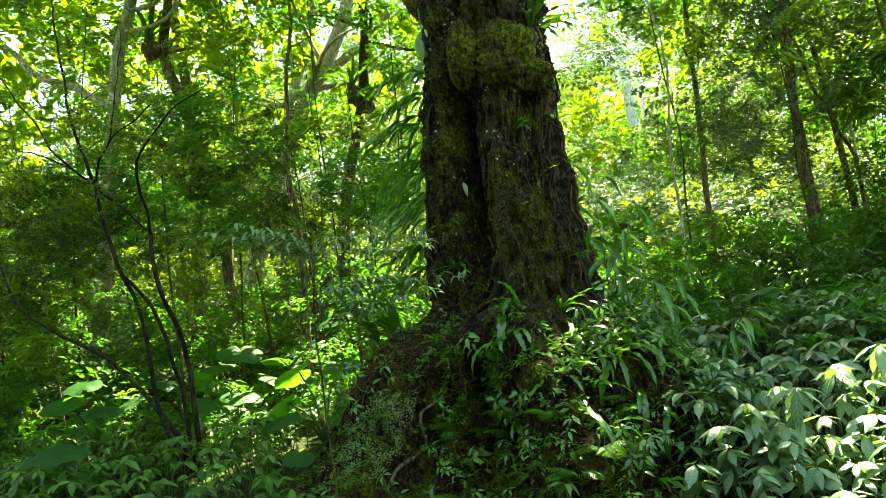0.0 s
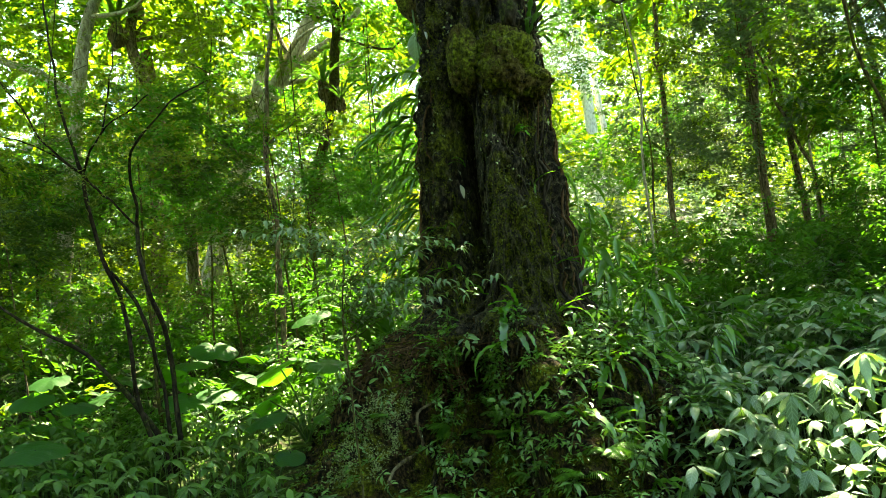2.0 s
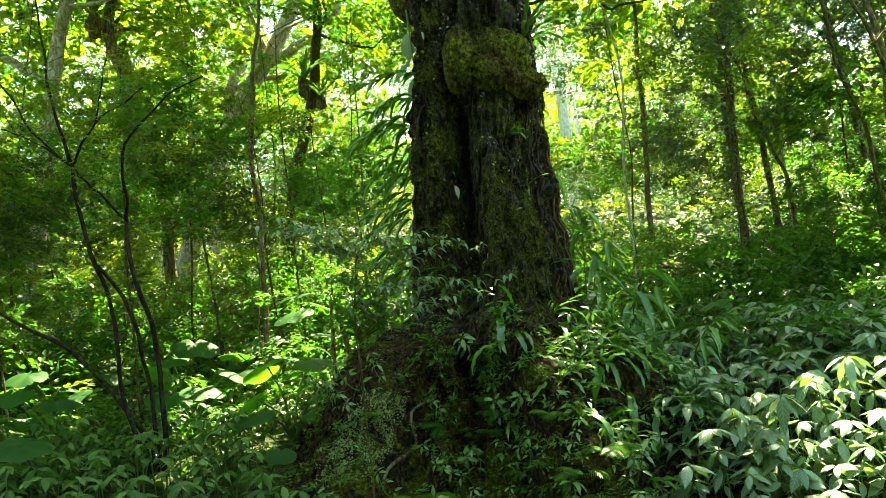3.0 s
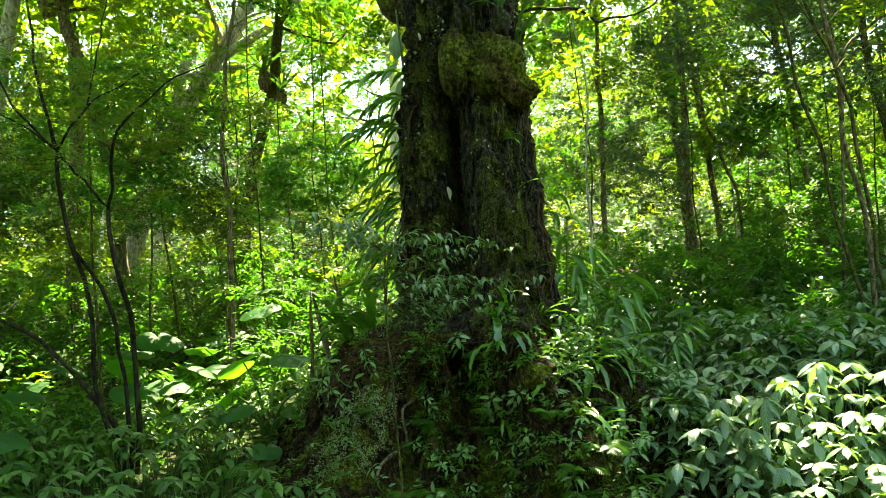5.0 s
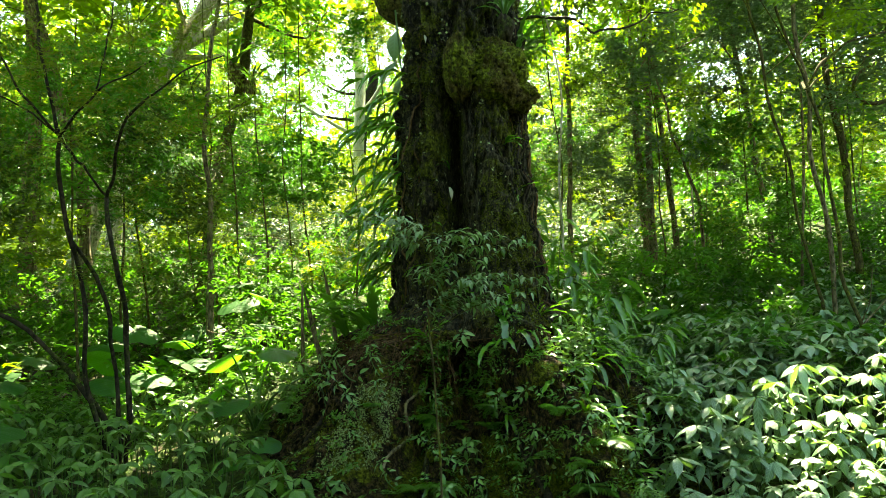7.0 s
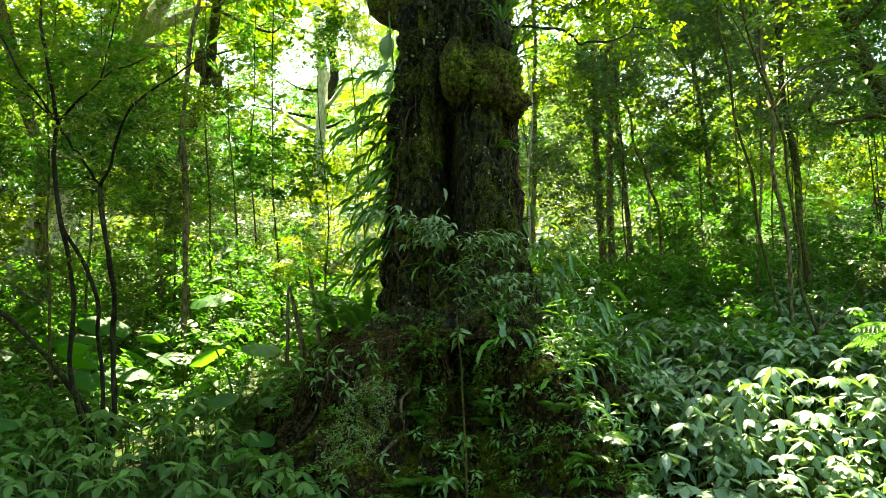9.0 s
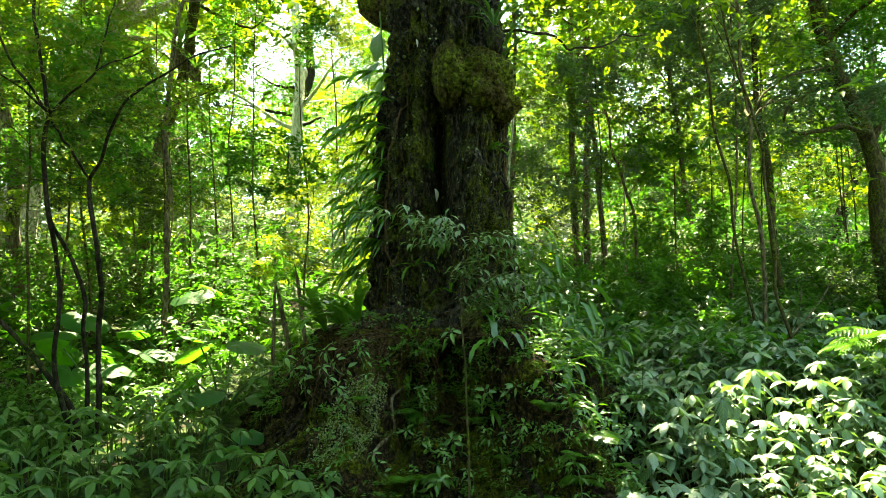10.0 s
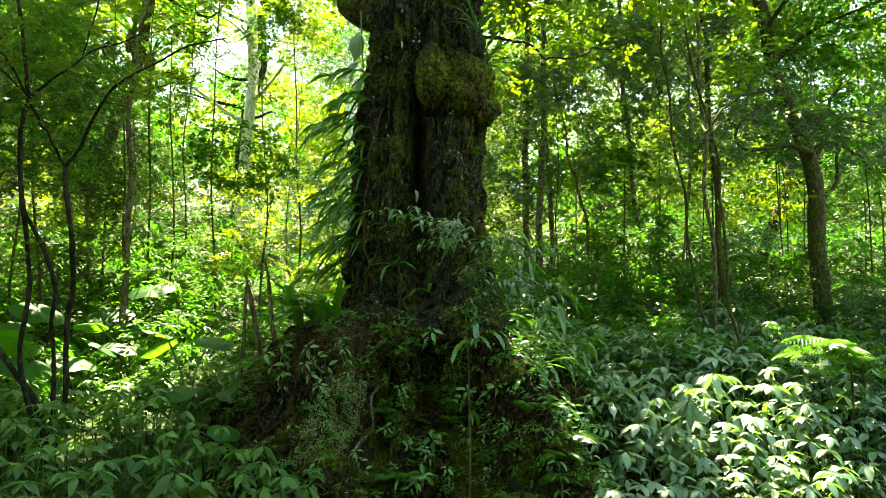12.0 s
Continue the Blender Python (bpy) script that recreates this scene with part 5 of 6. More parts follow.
for k in range(18):
    deg, z = float(np.clip(r0.normal(299, 16), 255, 340)), float(np.clip(r0.normal(1.3, 0.3), 0.6, 1.9))
    p = surface_point(deg, z, 0.02)
    strap_clump(p + TREE_AT, p * np.array((1, 1, 0)), int(r0.integers(2, 4)), r0.uniform(0.34, 0.52), 600 + k, rise=-0.1, width=0.12)
for k, (deg, z) in enumerate([(232, 1.5), (205, 1.62), (195, 1.6), (186, 1.58), (176, 1.6), (168, 1.6), (222, 2.6), (345, 2.3), (352, 2.7), (340, 3.1), (300, 2.9), (283, 3.35), (236, 3.2), (225, 2.2)]):
    p = surface_point(deg, z, -0.01)
    up = 1.3 if z < 1.7 and deg < 215 else 0.1
    strap_clump(p + TREE_AT, p * np.array((1, 1, 0)), 9 if up > 1 else 4, 0.55 if up > 1 else 0.32, 700 + k, rise=up)


def nest_fern(p, outward, count, length, seed, tilt=0.5, root_mat=BARK_BROWN, width=0.095):
    """Rosette of long fronds above a brown root mass."""
    r0 = np.random.default_rng(seed)
    t = thing("nest_fern", tuple(p), "nest fern rosette with long arching green fronds", "fern", "nest ferns")
    g = Geo()
    blob(g, (0, 0, -0.12 * length), (0.16 * length, 0.16 * length, 0.28 * length), seed, 18, 0.5, 2.5)
    part("root_mass", g, root_mat, t, "brown fibrous root mass")
    o = np.array(outward, float)
    for i in range(count):
        a = 2 * math.pi * i / count + r0.normal(0, 0.15)
        d = np.array([math.cos(a), math.sin(a), r0.uniform(0.3, 1.3)]) + o * tilt
        ln = length * r0.uniform(0.8, 1.15)
        blade(t, NEST_STRAPS[int(r0.integers(3))], (0, 0, 0), d, (-d[0] * 0.5, -d[1] * 0.5, 1), ln, ln * width, "frond")
    return t


nest_fern((1.14, 6.75, 4.35), (1, -0.1, 0.1), 16, 0.55, 1, width=0.075)
nest_fern((0.9, 6.4, 4.58), (0.35, -0.15, 1.1), 13, 0.5, 2, 0.6, BARK_DARK, 0.06)
nest_fern((0.42, 7.72, 5.52), (-0.3, -0.4, 0.5), 14, 0.34, 7, 0.6, BARK_DARK)
nest_fern((-5.4, 14.25, 8.4), (0, -0.2, 0.4), 20, 1.0, 3)
nest_fern((-1.55, 16.2, 7.5), (-0.6, -0.3, 0.2), 16, 0.9, 4)
nest_fern((-1.2, 16.2, 7.1), (0.6, -0.3, 0.2), 12, 0.7, 5)

# climbing plant with hanging lance leaves on the left flank
r0 = np.random.default_rng(71)
for k in range(17):
    z = 2.15 + 0.135 * k + r0.normal(0, 0.05)
    p = surface_point(r0.uniform(158, 196), z, -0.02) + TREE_AT
    t = thing("climber", tuple(p), "climbing plant with long hanging lance-shaped leaves", "climbing plant", "climbers on the old tree")
    reach = r0.uniform(0.3, 0.62)
    bend = r0.uniform(-0.5, 0.5)
    q = lerp_path([(0, 0, 0), (-reach * 0.5, bend * 0.15, 0.05), (-reach, bend * 0.3, -0.12)], 9)
    g = Geo()
    g.tube(q, np.linspace(0.006, 0.003, 9), 5)
    part("stem", g, STALK, t)
    for i in range(11):
        b = q[min(8, 1 + i * 8 // 11)]
        s = 1 if i % 2 else -1
        ln = r0.uniform(0.2, 0.34)
        blade(t, LANCE_BLADES[int(r0.integers(3))], b, (-0.75, s * 0.55 + r0.normal(0, 0.15), r0.uniform(-0.5, 0.0)), (r0.normal(0, 0.3), r0.normal(0, 0.3), 1), ln, ln * 0.12)

# big round leaves high on the left flank
t = thing("climber", (0.1, 7.6, 4.3), "climbing plant with a few big round leaves", "climbing plant", "climbers on the old tree")
g = Geo()
g.tube(lerp_path([(0.15, 0, -0.6), (0.02, 0, 0.0), (0.0, 0.05, 0.9)], 9), np.full(9, 0.01), 6)
part("stem", g, STALK, t)
for x, y, z, s, thin, way, face in [(0.0, 0.1, 0.66, 0.3, 0.6, (-0.3, -0.2, -1), (-0.5, -1, 0.1)), (-0.02, 0.05, 0.3, 0.3, 0.32, (-0.9, -0.3, -0.55), (0.3, -0.6, 1)), (0.0, 0.0, 0.1, 0.26, 0.3, (-0.5, -0.2, -1), (-0.2, -1, 0.5))]:
    blade(t, BUSH_BLADES[2], (x, y, z), way, face, s, s * thin)


# ---- drooping lance-leaved herbs beside the trunk ----
def reed_herb(loc, tops, seed, leaf_len=0.36):
    r0 = np.random.default_rng(seed)
    loc = (loc[0], loc[1], float(ground_z(loc[0], loc[1])))
    t = thing("reed_herb", loc, "tall arching herb with long drooping lance leaves", "plant", "arching herbs")
    for (x, y, z) in tops:
        tip = np.array((x, y, z)) - np.array(loc)
        q = lerp_path([(0, 0, 0), tip * np.array((0.25, 0.25, 0.65)), tip], 12)
        g = Geo()
        g.tube(q, np.linspace(0.012, 0.004, 12), 6)
        part("stem", g, STALK, t)
        for i in range(10):
            b = q[min(11, 4 + i * 8 // 10)]
            s = 1 if i % 2 else -1
            o = np.array((tip[0], tip[1], 0)) / (np.hypot(tip[0], tip[1]) + 1e-6)
            side = np.array((-o[1], o[0], 0)) * s
            d = o * 0.7 + side * r0.uniform(0.3, 0.9) + np.array((0, 0, r0.uniform(-0.9, -0.1)))
            ln = leaf_len * r0.uniform(0.75, 1.2)
            blade(t, LANCE_BLADES[int(r0.integers(3))], b, d, (r0.normal(0, 0.2), r0.normal(0, 0.2), 1), ln, ln * 0.23)


reed_herb((1.6, 7.3), [(1.45, 6.6, 2.62), (1.75, 6.5, 2.5), (1.6, 6.7, 2.3)], 1)
reed_herb((1.95, 7.2), [(1.95, 6.5, 2.0), (2.15, 6.6, 1.95), (1.8, 6.4, 1.8)], 2)
reed_herb((2.5, 7.2), [(2.75, 6.9, 1.45), (2.55, 6.7, 1.35), (2.9, 7.0, 1.5)], 3, 0.26)
reed_herb((1.5, 8.4), [(1.6, 8.1, 3.3), (1.9, 8.0, 3.1), (1.45, 8.0, 3.0)], 4)


# ---- feathery ferns ----
def frond_mesh(pairs, seed):
    """A frond: arching midrib with leaflets in pairs that shorten to the tip; length 1."""
    g = Geo()
    ang, x, z, pts = 0.5, 0, 0, []
    for i in range(pairs + 2):
        pts.append((x, 0, z))
        x += math.cos(ang) / (pairs + 1)
        z += math.sin(ang) / (pairs + 1)
        ang -= 1.3 / (pairs + 1)
    pts = np.array(pts)
    g.tube(pts, np.linspace(0.008, 0.002, len(pts)), 4)
    i = np.arange(2, pairs + 2)
    s = i / (pairs + 2)
    ln = 0.34 * np.sin(np.pi * np.clip(0.12 + 0.88 * s, 0, 1)) ** 0.8 + 0.01
    for side in (1, -1):
        d = np.stack([np.full(len(i), 0.35), np.full(len(i), side * 1.0), np.full(len(i), -0.25)], 1)
        g.leaves(pts[i], d, np.tile((0, 0, 1.0), (len(i), 1)), ln, np.full(len(i), 0.045), LEAFLET)
    return g.mesh("frond", LEAF_FERN)


FRONDS = [frond_mesh(18, 1), frond_mesh(24, 2)]


def fern(loc, outward, count, length, seed, spread=1.2, stalked=False):
    r0 = np.random.default_rng(seed)
    t = thing("feather_fern", tuple(loc), "feathery green fern with arching fronds", "fern", "feathery ferns")
    if stalked:
        g = Geo()
        drop = loc[2] - float(ground_z(loc[0], loc[1]))
        g.tube(lerp_path([(0.05, 0.03, -drop), (0.03, 0.0, -drop * 0.4), (0, 0, 0)], 8), np.linspace(0.014, 0.009, 8), 6)
        part("stem", g, BARK_OLIVE, t)
    base = math.atan2(outward[1], outward[0])
    for i in range(count):
        a = base + r0.uniform(-spread, spread)
        ln = length * r0.uniform(0.75, 1.15)
        blade(t, FRONDS[int(r0.integers(2))], (0, 0, 0), (math.cos(a), math.sin(a), r0.uniform(0.0, 0.5)), (r0.normal(0, 0.1), r0.normal(0, 0.1), 1), ln, ln, "frond")


for k, (deg, z, c, ln) in enumerate([(258, 0.9, 3, 0.3), (243, 0.75, 3, 0.28), (270, 0.6, 4, 0.32), (285, 0.95, 3, 0.3), (235, 0.35, 3, 0.35), (318, 0.85, 4, 0.34), (330, 1.25, 3, 0.36), (338, 1.5, 3, 0.34), (250, 1.35, 3, 0.22), (300, 0.45, 4, 0.3), (222, 1.0, 3, 0.25), (262, 0.25, 4, 0.36), (312, 0.5, 3, 0.3)]):
    p = surface_point(deg, z) + TREE_AT
    fern(p, p - TREE_AT, c, ln * 0.72, 20 + k)
for k, (x, y, s) in enumerate([(6.1, 6.2, 0.9), (5.6, 5.4, 0.7), (7.0, 8.2, 0.8), (4.3, 8.6, 0.7), (3.4, 9.4, 0.7), (-1.9, 5.4, 0.5), (-4.2, 7.2, 0.6), (-0.6, 9.0, 0.6), (0.2, 9.2, 0.7), (2.6, 10.0, 0.8), (8.0, 9.5, 0.8)]):
    fern((x, y, float(ground_z(x, y)) + 0.25), (-0.2, -1), 7, s, 60 + k, 3.1)

for k, (x, y, rise) in enumerate([(4.4, 4.75, 1.02), (4.85, 4.9, 0.9)]):
    fern((x, y, float(ground_z(x, y)) + rise), (-1, 0.25), 5, 0.7, 90 + k, 0.7, True)


# ---- small-leaved shrub that stands before the trunk ----
for k, (deg, z) in enumerate([(256, 0.75), (262, 0.5), (270, 0.4), (276, 0.7), (284, 0.5), (291, 0.85), (240, 0.35), (234, 0.8), (222, 0.3), (268, 0.95)]):
    p = surface_point(deg, z, 0.0)
    fern(p + TREE_AT, p * np.array((1, 1, 0)), 5, 0.2 + 0.03 * (k % 4), 480 + k)


def lean_shrub():
    r0 = np.random.default_rng(91)
    base = np.array((-0.72, 3.85, -0.1))
    t = thing("lean_shrub", tuple(base), "thin upright shrub with layered sprays of small leaves", "shrub")
    me = [one_blade("small_leaf", serrate(NARROW, 0.2, d, 0, k), LEAF_SHRUB) for k, d in enumerate((0.3, 0.5, 0.75))]
    trunk = lerp_path([(0, 0, 0), (-0.03, 0.02, 0.8), (0.0, 0.03, 1.5), (0.02, 0.05, 2.2)], 16, 0.02, 3)
    g = Geo()
    g.tube(trunk, np.linspace(0.008, 0.004, 16), 6, 0.1)
    part("stem", g, BARK_OLIVE, t)
    ends = [(-1.3 + 0.16 * i, 3.85 + 0.14 * math.sin(i * 2.3), 2.29 - 0.02 * i + 0.05 * math.sin(i * 1.9)) for i in range(4)]
    ends += [(-0.95 + 0.145 * i, 3.85 + 0.16 * math.sin(i * 1.7), 2.13 - 0.005 * i + 0.04 * math.sin(i * 2.9)) for i in range(7)]
    ends += [(-0.75 + 0.13 * i, 3.8 + 0.14 * math.sin(i * 2.1), 1.95 - 0.015 * i + 0.05 * math.sin(i * 2.2)) for i in range(7)]
    ends += [(-0.7 + 0.15 * i, 3.85 + 0.1 * math.sin(i * 2.7), 1.78 + 0.03 * math.sin(i * 1.2)) for i in range(4)]
    for k, e in enumerate(ends):
        tip = np.array(e) - base
        start = trunk[int(np.argmin(np.abs(trunk[:, 2] - tip[2] + 0.1)))]
        q = lerp_path([start, start + (tip - start) * 0.35 + np.array((0, 0, 0.05)), start + (tip - start) * 0.75 + np.array((0, 0, 0.07)), tip], 14, 0.015, k)
        g = Geo()
        g.tube(q, np.linspace(0.0028, 0.001, 14), 5)
        br = part("branch", g, BARK_OLIVE, t)
        along = tip - start
        along /= np.linalg.norm(along)
        side = np.cross(along, (0, 0, 1.0))
        for i in range(6):
            b = q[5 + int(i * 8 / 5)]
            way = side * (1 if i % 2 else -1) * 0.8 + along * 0.7 + r0.normal(0, 0.2, 3) * np.array((1, 1, 0.4))
            way /= np.linalg.norm(way)
            reach = r0.uniform(0.08, 0.15)
            g = Geo()
            tw = lerp_path([b, b + way * reach * 0.6 + np.array((0, 0, 0.01)), b + way * reach - np.array((0, 0, 0.02))], 5)
            g.tube(tw, np.linspace(0.002, 0.001, 5), 4)
            part("twig", g, BARK_OLIVE, t)
            for m in range(6):
                s = b + way * reach * (0.1 + 0.17 * m)
                sd = np.cross(way, (0, 0, 1.0)) * (1 if m % 2 else -1)
                ln = r0.uniform(0.035, 0.06)
                blade(br, me[int(r0.integers(3))], s + r0.normal(0, 0.008, 3), sd * 0.8 + way * 0.7 + r0.normal(0, 0.3, 3) + np.array((0, 0, r0.uniform(-0.6, -0.05))), (r0.normal(0, 0.2), r0.normal(0, 0.2), 1), ln, ln * 0.42)


lean_shrub()


# ---- sapling with dark forked stems ----
def dark_sapling():
    base = np.array((-2.9, 7.8, 0.45))
    t = thing("forked_sapling", tuple(base), "thin dark forked sapling with fine feathery leaf sprays", "tree")
    stems = [
        ([(-2.85, 7.8, 0.45), (-2.78, 7.6, 0.99), (-2.79, 7.6, 1.64), (-2.76, 7.3, 2.07), (-2.79, 7.0, 2.42), (-2.84, 7.05, 2.78), (-2.86, 7.1, 3.0)], 0.034, 0.024),
        ([(-2.86, 7.1, 3.0), (-2.72, 6.65, 3.22), (-2.58, 6.2, 3.5), (-2.3, 6.0, 3.66), (-2.07, 5.85, 3.83), (-1.8, 5.8, 3.9)], 0.02, 0.007),
        ([(-2.95, 7.75, 0.5), (-3.17, 7.6, 1.29), (-3.08, 7.3, 1.99), (-3.14, 7.25, 2.41), (-3.16, 7.0, 2.69), (-3.22, 6.9, 3.05), (-3.14, 6.61, 3.45)], 0.028, 0.022),
        ([(-2.9, 7.8, 0.5), (-2.87, 7.6, 1.05), (-2.91, 7.6, 1.54), (-2.89, 7.3, 1.97), (-3.02, 7.3, 2.35), (-3.15, 7.1, 2.6)], 0.026, 0.02),
        ([(-3.14, 6.61, 3.45), (-3.0, 6.9, 3.2), (-2.86, 7.1, 3.0)], 0.014, 0.012),
        ([(-3.14, 6.61, 3.45), (-3.2, 6.4, 3.93), (-3.26, 6.4, 4.4), (-3.3, 6.4, 5.2)], 0.02, 0.008),
        ([(-3.14, 6.61, 3.45), (-2.95, 6.3, 3.58), (-2.79, 6.2, 3.7), (-2.66, 6.2, 3.8), (-2.35, 6.1, 3.95)], 0.015, 0.006),
        ([(-2.79, 6.2, 3.7), (-2.75, 6.2, 3.93), (-2.66, 6.2, 4.26), (-2.6, 6.2, 4.7)], 0.01, 0.005),
        ([(-3.14, 6.61, 3.45), (-3.27, 6.3, 3.59), (-3.51, 6.3, 4.03), (-3.8, 6.3, 4.5)], 0.014, 0.006),
        ([(-3.14, 6.61, 3.45), (-3.34, 6.5, 3.62), (-3.54, 6.5, 3.75), (-4.0, 6.5, 3.95)], 0.011, 0.005),
        ([(-2.95, 7.75, 0.55), (-2.97, 7.7, 0.91), (-3.31, 7.7, 1.41), (-3.65, 7.7, 1.84), (-4.2, 7.7, 2.2), (-4.61, 7.7, 2.53), (-4.75, 7.7, 3.0)], 0.04, 0.012),
    ]
    tips = []
    for k, (pts, a, b) in enumerate(stems):
        q = lerp_path(pts, 24, 0.014, 60 + k) - base
        g = Geo()
        g.tube(q, np.linspace(a, b, 24) * 0.85, 7, 0.1, k)
        part("stem", g, BARK_DARK, t)
        if pts[-1][2] > 3.6:
            tips.append(q[8:])
    r0 = np.random.default_rng(19)
    tips = np.concatenate(tips)
    c = tips[r0.integers(0, len(tips), 135)] + r0.normal(0, 1, (135, 3)) * np.array((0.5, 0.4, 0.28))
    low = np.stack([r0.uniform(-5.2, -1.7, 95), r0.uniform(6.9, 8.4, 95), r0.uniform(2.0, 4.3, 95)], 1) - base
    g = Geo()
    sprays(g, np.concatenate([c, low]), 58, 0.3, 0.05, 0.04, 0.28, r0, 0.3)
    part("crown", g, LEAF_OLIVE, t)


dark_sapling()


# ---- broken snags behind the tree ----
def snag(loc, top, r, seed):
    loc = (loc[0], loc[1], float(ground_z(loc[0], loc[1])) - 0.05)
    t = thing("snag", loc, "thin broken dead wooden snag among leaves", "dead wood", "snags")
    g = Geo()
    tip = np.array(top) - np.array(loc)
    g.tube(lerp_path([(0, 0, 0), tip * 0.5 + np.array((0.03, 0, 0)), tip, tip + np.array((0.0, 0, 0.02))], 9, 0.02, seed), np.append(np.linspace(r, r * 0.75, 8), 0.004), 8, 0.12, seed)
    part("stem", g, BARK_BROWN, t)


snag((-1.15, 8.1), (-1.04, 8.07, 2.14), 0.024, 1)
snag((-0.75, 8.1), (-1.02, 8.2, 2.12), 0.034, 2)
snag((-0.6, 8.4), (-0.76, 8.39, 2.33), 0.03, 3)

# ---- herbs, moss and creepers on the old tree ----
HERB_BLADES = [one_blade("herb_leaf", serrate(NARROW, 0.2, d, 0.02, k), LEAF_HERB) for k, d in enumerate((0.25, 0.45, 0.65))]
SMALL_TIERS = [(1.0, 5, 1.0), (0.7, 4, 1.0), (0.4, 3, 0.9)]
herbs = [bush_plant("mound_herb", "small leafy herb rooted on the mossy base", 0.2 + 0.05 * k, SMALL_TIERS, 0.07, 0.42, 80 + k, HERB_BLADES, tuple(surface_point(250 + 9 * k, 0.5) + TREE_AT), "plant", "herbs on the old tree") for k in range(5)]
bush_plant("mound_herb", "small leafy herb caught by a fleck of sun", 0.3, SMALL_TIERS, 0.1, 0.4, 99, HERB_BLADES, (0.55, 4.66, 0.28), "plant", "herbs on the old tree")
r0 = np.random.default_rng(23)
for k in range(52):
    deg, z = r0.uniform(190, 365), r0.uniform(0.15, 1.45)
    p = surface_point(deg, z, -0.01) + TREE_AT
    m = Matrix.Translation(Vector(p)) @ pose(0, 0, 0, 0, 0, deg) @ pose(0, 0, 0, 0, r0.uniform(20, 70), 0) @ pose(0, 0, 0, 0, 0, r0.uniform(0, 360)) @ Matrix.Scale(r0.uniform(0.7, 1.3), 4)
    copy_thing(herbs[k % 5], m)
for k in range(38):
    deg, z = (r0.uniform(246, 306), r0.uniform(0.1, 0.75)) if k < 33 else (r0.uniform(205, 246), r0.uniform(0.1, 1.2))
    p = surface_point(deg, z, 0.01) + TREE_AT
    m = Matrix.Translation(Vector(p)) @ pose(0, 0, 0, 0, 0, deg) @ pose(0, 0, 0, 0, r0.uniform(15, 60), 0) @ pose(0, 0, 0, 0, 0, r0.uniform(0, 360)) @ Matrix.Scale(r0.uniform(0.45, 1.05), 4)
    copy_thing(herbs[k % 5], m)


def scatter_on_tree(count, z_low, z_high, power, seed, deg_low=165, deg_high=375):
    r0 = np.random.default_rng(seed)
    pts, nrm = [], []
    for _ in range(count):
        deg = r0.uniform(deg_low, deg_high)
        z = z_low + (z_high - z_low) * r0.uniform() ** power
        if noise.noise(Vector((math.cos(radians(deg)) * 2.2, math.sin(radians(deg)) * 2.2, z * 1.4 + seed))) + 0.6 * noise.noise(Vector((math.cos(radians(deg)) * 9, math.sin(radians(deg)) * 9, z * 5 + seed))) < 0.04:
            continue
        a, b, c = surface_point(deg, z), surface_point(deg + 1.5, z), surface_point(deg, z + 0.03)
        n = np.cross(b - a, c - a)
        pts.append(a)
        nrm.append(n / (np.linalg.norm(n) + 1e-9))
    return np.array(pts), np.array(nrm), r0


p, nr, r0 = scatter_on_tree(9000, 0.0, 5.6, 1.3, 3)
g = Geo()
q = np.repeat(p, 5, axis=0) + r0.normal(0, 0.02, (len(p) * 5, 3))
nn = np.repeat(nr, 5, axis=0)
ln = r0.uniform(0.008, 0.022, len(q))
g.leaves(q, nn * 0.6 + r0.normal(0, 0.6, q.shape) + np.array((0, 0, -0.3)), nn + r0.normal(0, 0.5, q.shape), ln, ln * 0.5, SMALL)
part("moss", g, LEAF_MOSS, old_tree, "olive moss tufts on bark", kind="stuff")
p, nr, r0 = scatter_on_tree(1150, 0.0, 1.75, 0.9, 8)
g = Geo()
sprays(g, p + nr * 0.05, 26, 0.13, 0.2, 0.042, 0.42, r0, 0.5)
part("creeper", g, LEAF_FERN, old_tree, "small creeping leaves over the base", kind="stuff")
p, nr, r0 = scatter_on_tree(900, 0.05, 1.5, 0.9, 9, 272, 352)
g = Geo()
sprays(g, p + nr * 0.09, 16, 0.17, 0.25, 0.075, 0.36, r0, 0.5)
part("creeper", g, LEAF_HERB, old_tree, "leafy creeper shoots over the roots", kind="stuff")
p, nr, r0 = scatter_on_tree(1300, 0.3, 5.6, 1.0, 12, 200, 330)
g = Geo()
ln = r0.uniform(0.012, 0.045, len(p))
g.leaves(p + nr * 0.006, r0.normal(0, 1, p.shape) * np.array((1, 1, 1.5)), nr + r0.normal(0, 0.15, p.shape), ln, ln * r0.uniform(0.5, 1.0, len(p)), OVAL)
part("lichen", g, LICHEN, old_tree, "pale grey-green lichen flakes", kind="stuff")


def moss_zone(count, d0, d1, z0, z1, seed, size=0.022):
    p, nr, r0 = scatter_on_tree(count, z0, z1, 1.0, seed, d0, d1)
    g = Geo()
    q = np.repeat(p, 6, axis=0) + r0.normal(0, 0.014, (len(p) * 6, 3))
    nn = np.repeat(nr, 6, axis=0)
    ln = size * r0.uniform(0.5, 1.3, len(q))
    g.leaves(q, nn * 0.6 + r0.normal(0, 0.5, q.shape) - np.array((0, 0, 0.4)), nn + r0.normal(0, 0.5, q.shape), ln, ln * 0.5, SPECK)
    part("moss", g, LEAF_MOSS, old_tree, "bright olive moss cushion", kind="stuff")


moss_zone(4600, 262, 304, 1.5, 3.7, 31)
moss_zone(2600, 230, 240, 0.2, 1.1, 32)
moss_zone(2200, 258, 282, 0.0, 0.6, 37)
moss_zone(1600, 253, 262, 0.1, 0.7, 36)
moss_zone(4200, 188, 222, 0.0, 0.9, 33)
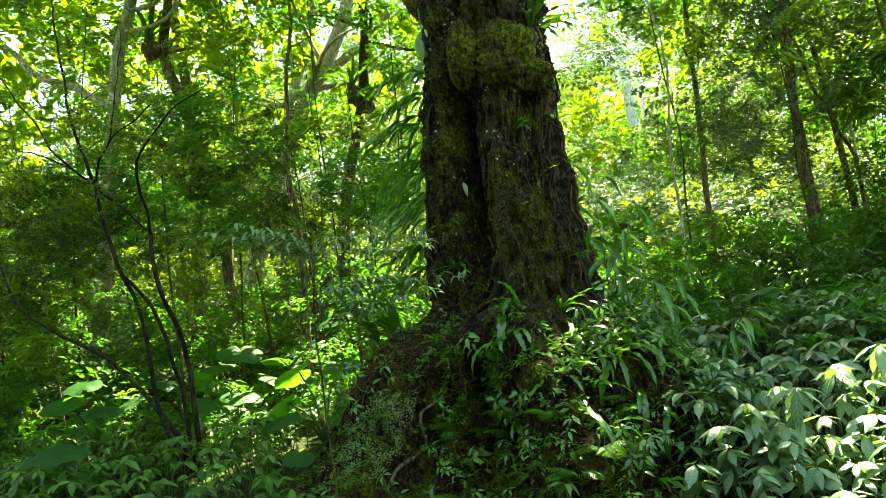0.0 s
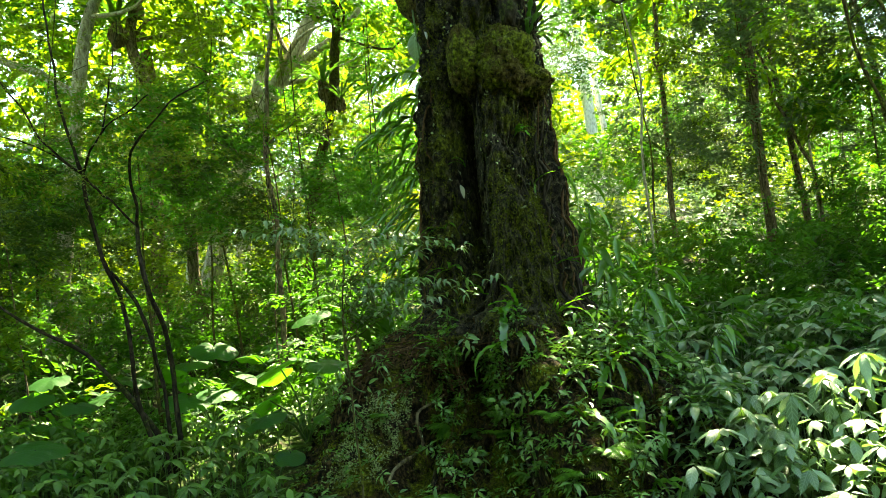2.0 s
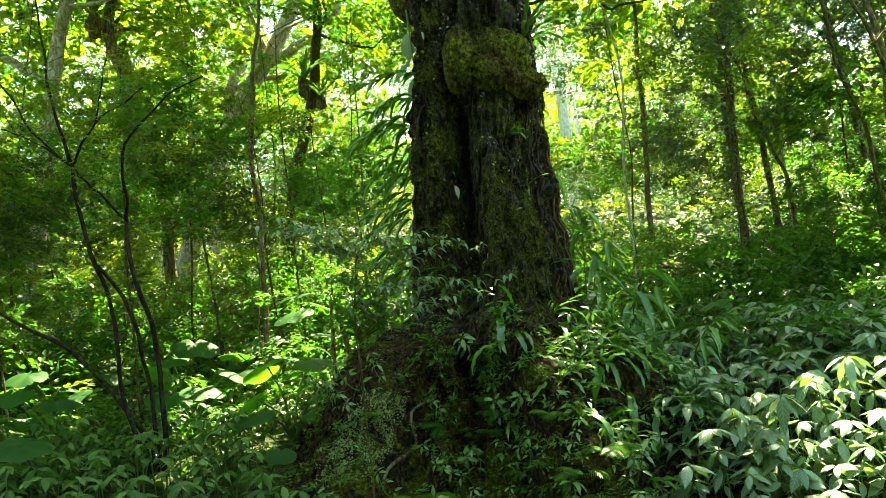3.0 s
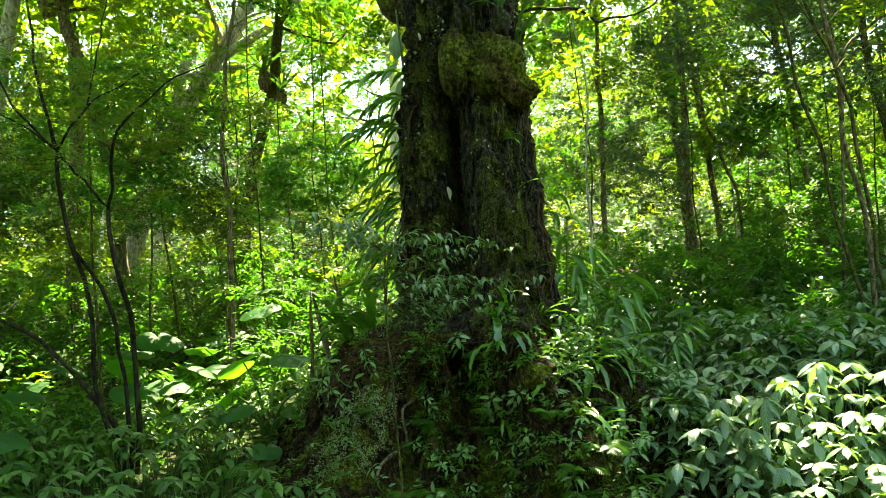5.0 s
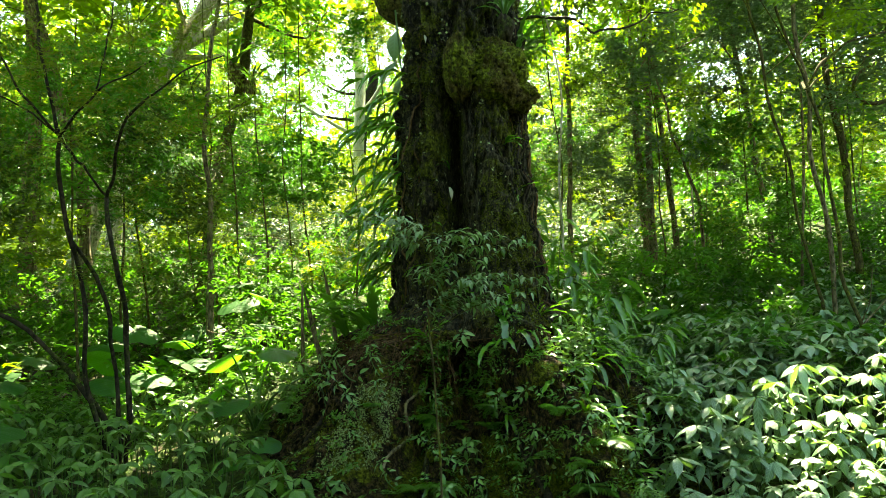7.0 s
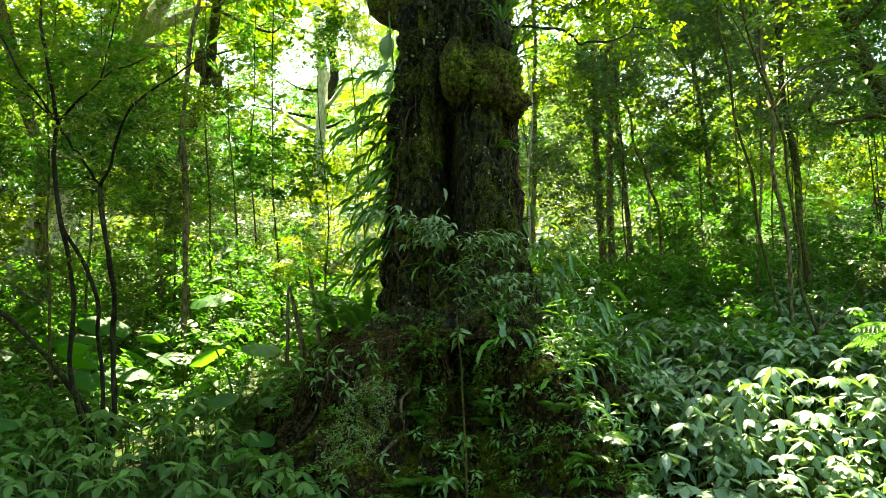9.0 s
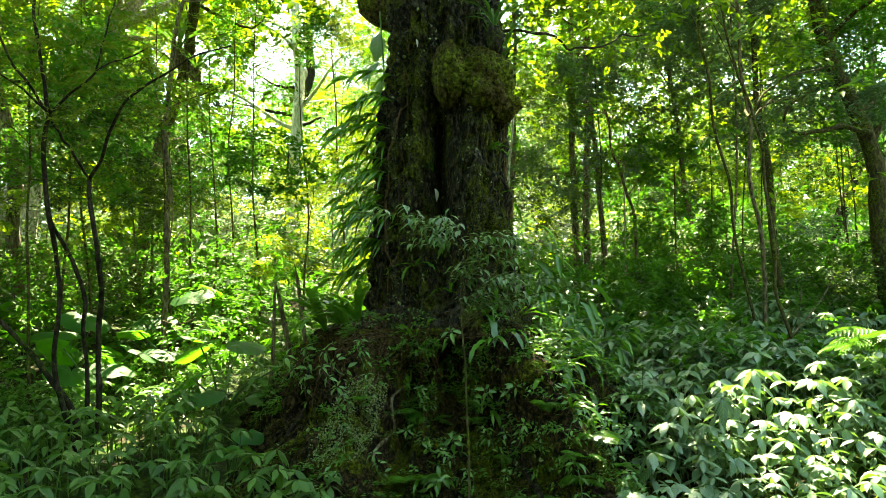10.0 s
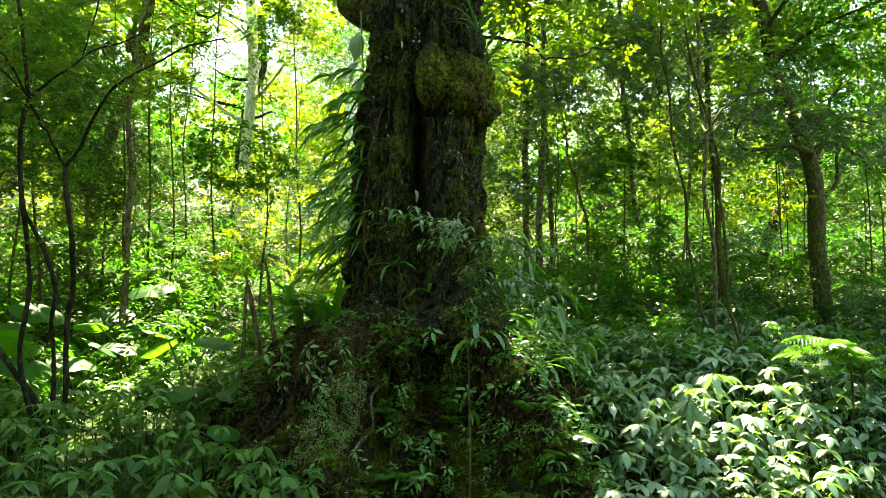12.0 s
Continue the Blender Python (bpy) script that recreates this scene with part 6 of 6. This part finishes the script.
moss_zone(1500, 300, 335, 0.1, 1.0, 34)
moss_zone(1600, 200, 235, 2.0, 4.8, 35)
# pale lichen crust low on the left root
p, nr, r0 = scatter_on_tree(1900, 0.55, 1.18, 1.0, 41, 216, 225)
q, nn = np.repeat(p, 3, axis=0) + r0.normal(0, 0.012, (len(p) * 3, 3)), np.repeat(nr, 3, axis=0)
g = Geo()
ln = r0.uniform(0.006, 0.02, len(q))
g.leaves(q + nn * 0.006, r0.normal(0, 1, q.shape), nn + r0.normal(0, 0.3, q.shape), ln, ln * 0.8, SMALL)
part("lichen", g, LICHEN, old_tree, "pale grey lichen crust", kind="stuff")
# pale woody root that snakes down beside the cavity
for k, (deg, z0, z1, rad, wob) in enumerate([(227, 1.2, 0.5, 0.016, 0.5), (232, 1.5, 0.1, 0.03, 0.5), (262, 1.1, 0.05, 0.035, 0.4), (288, 1.3, 0.1, 0.04, 0.5), (305, 1.25, 0.0, 0.05, 0.5), (328, 1.35, 0.1, 0.05, 0.5), (342, 1.3, 0.1, 0.045, 0.5), (352, 1.25, 0.2, 0.05, 0.5)]):
    r0 = np.random.default_rng(340 + k)
    zz = np.linspace(z0, z1, 22)
    dd = deg + np.cumsum(r0.normal(0, wob, 22))
    g = Geo()
    g.tube(lerp_path([surface_point(a, z, rad * 0.4) for a, z in zip(dd[::3], zz[::3])], 22), np.linspace(rad * 0.7, rad, 22), 8, 0.12, k)
    part("root", g, BARK_MAIN if k else BARK_BROWN, old_tree, "thin brown snaking root" if k == 0 else "")
# mat of brown rootlets on the left shoulder
r0 = np.random.default_rng(88)
g = Geo()
for k in range(190):
    deg, z = r0.uniform(186, 234), r0.uniform(1.3, 1.66)
    turn, fall = r0.normal(0, 2.0), r0.normal(-0.03, 0.04)
    pts = [surface_point(deg + i * turn + r0.normal(0, 0.8), z + i * fall + r0.normal(0, 0.03), r0.uniform(0.0, 0.07)) for i in range(6)]
    g.tube(lerp_path(pts, 12), np.full(12, r0.uniform(0.002, 0.007)), 4)
part("root_mat", g, ROOT_MAT, old_tree, "mat of reddish brown rootlets", kind="stuff")
r0 = np.random.default_rng(93)
g = Geo()
for k in range(150):
    deg, z = r0.uniform(226, 330), r0.uniform(0.7, 1.75)
    a = surface_point(deg, z, 0.03)
    drop = r0.uniform(0.15, 0.6)
    sway = r0.normal(0, 0.05, 3)
    g.tube(lerp_path([a, a + np.array((sway[0], sway[1] - 0.03, -drop * 0.5)), a + np.array((sway[0] + sway[2], sway[1] - 0.05, -drop))], 8, 0.012, k), np.full(8, r0.uniform(0.0015, 0.004)), 4)
part("hanging_fringe", g, ROOT_MAT, old_tree, "fine hanging brown rootlets", kind="stuff")
# a few pale dead leaves caught on the bark
for k, (x, y, z, ln) in enumerate([(0.27, 6.6, 2.97, 0.13), (0.12, 6.62, 4.5, 0.08), (0.75, 6.3, 2.2, 0.09), (-0.2, 6.4, 1.5, 0.08)]):
    t = thing("dead_leaf", (x, y, z), "pale dry dead leaf caught on the bark", "leaf", "dead leaves")
    blade(t, one_blade("dry_leaf", serrate(NARROW, 0.3, 0.3, 0.02, k), DEAD_LEAF), (0, 0, 0), (0.25, -0.15, -1), (0.2, -1, 0.1), ln, ln * 0.35, "blade")
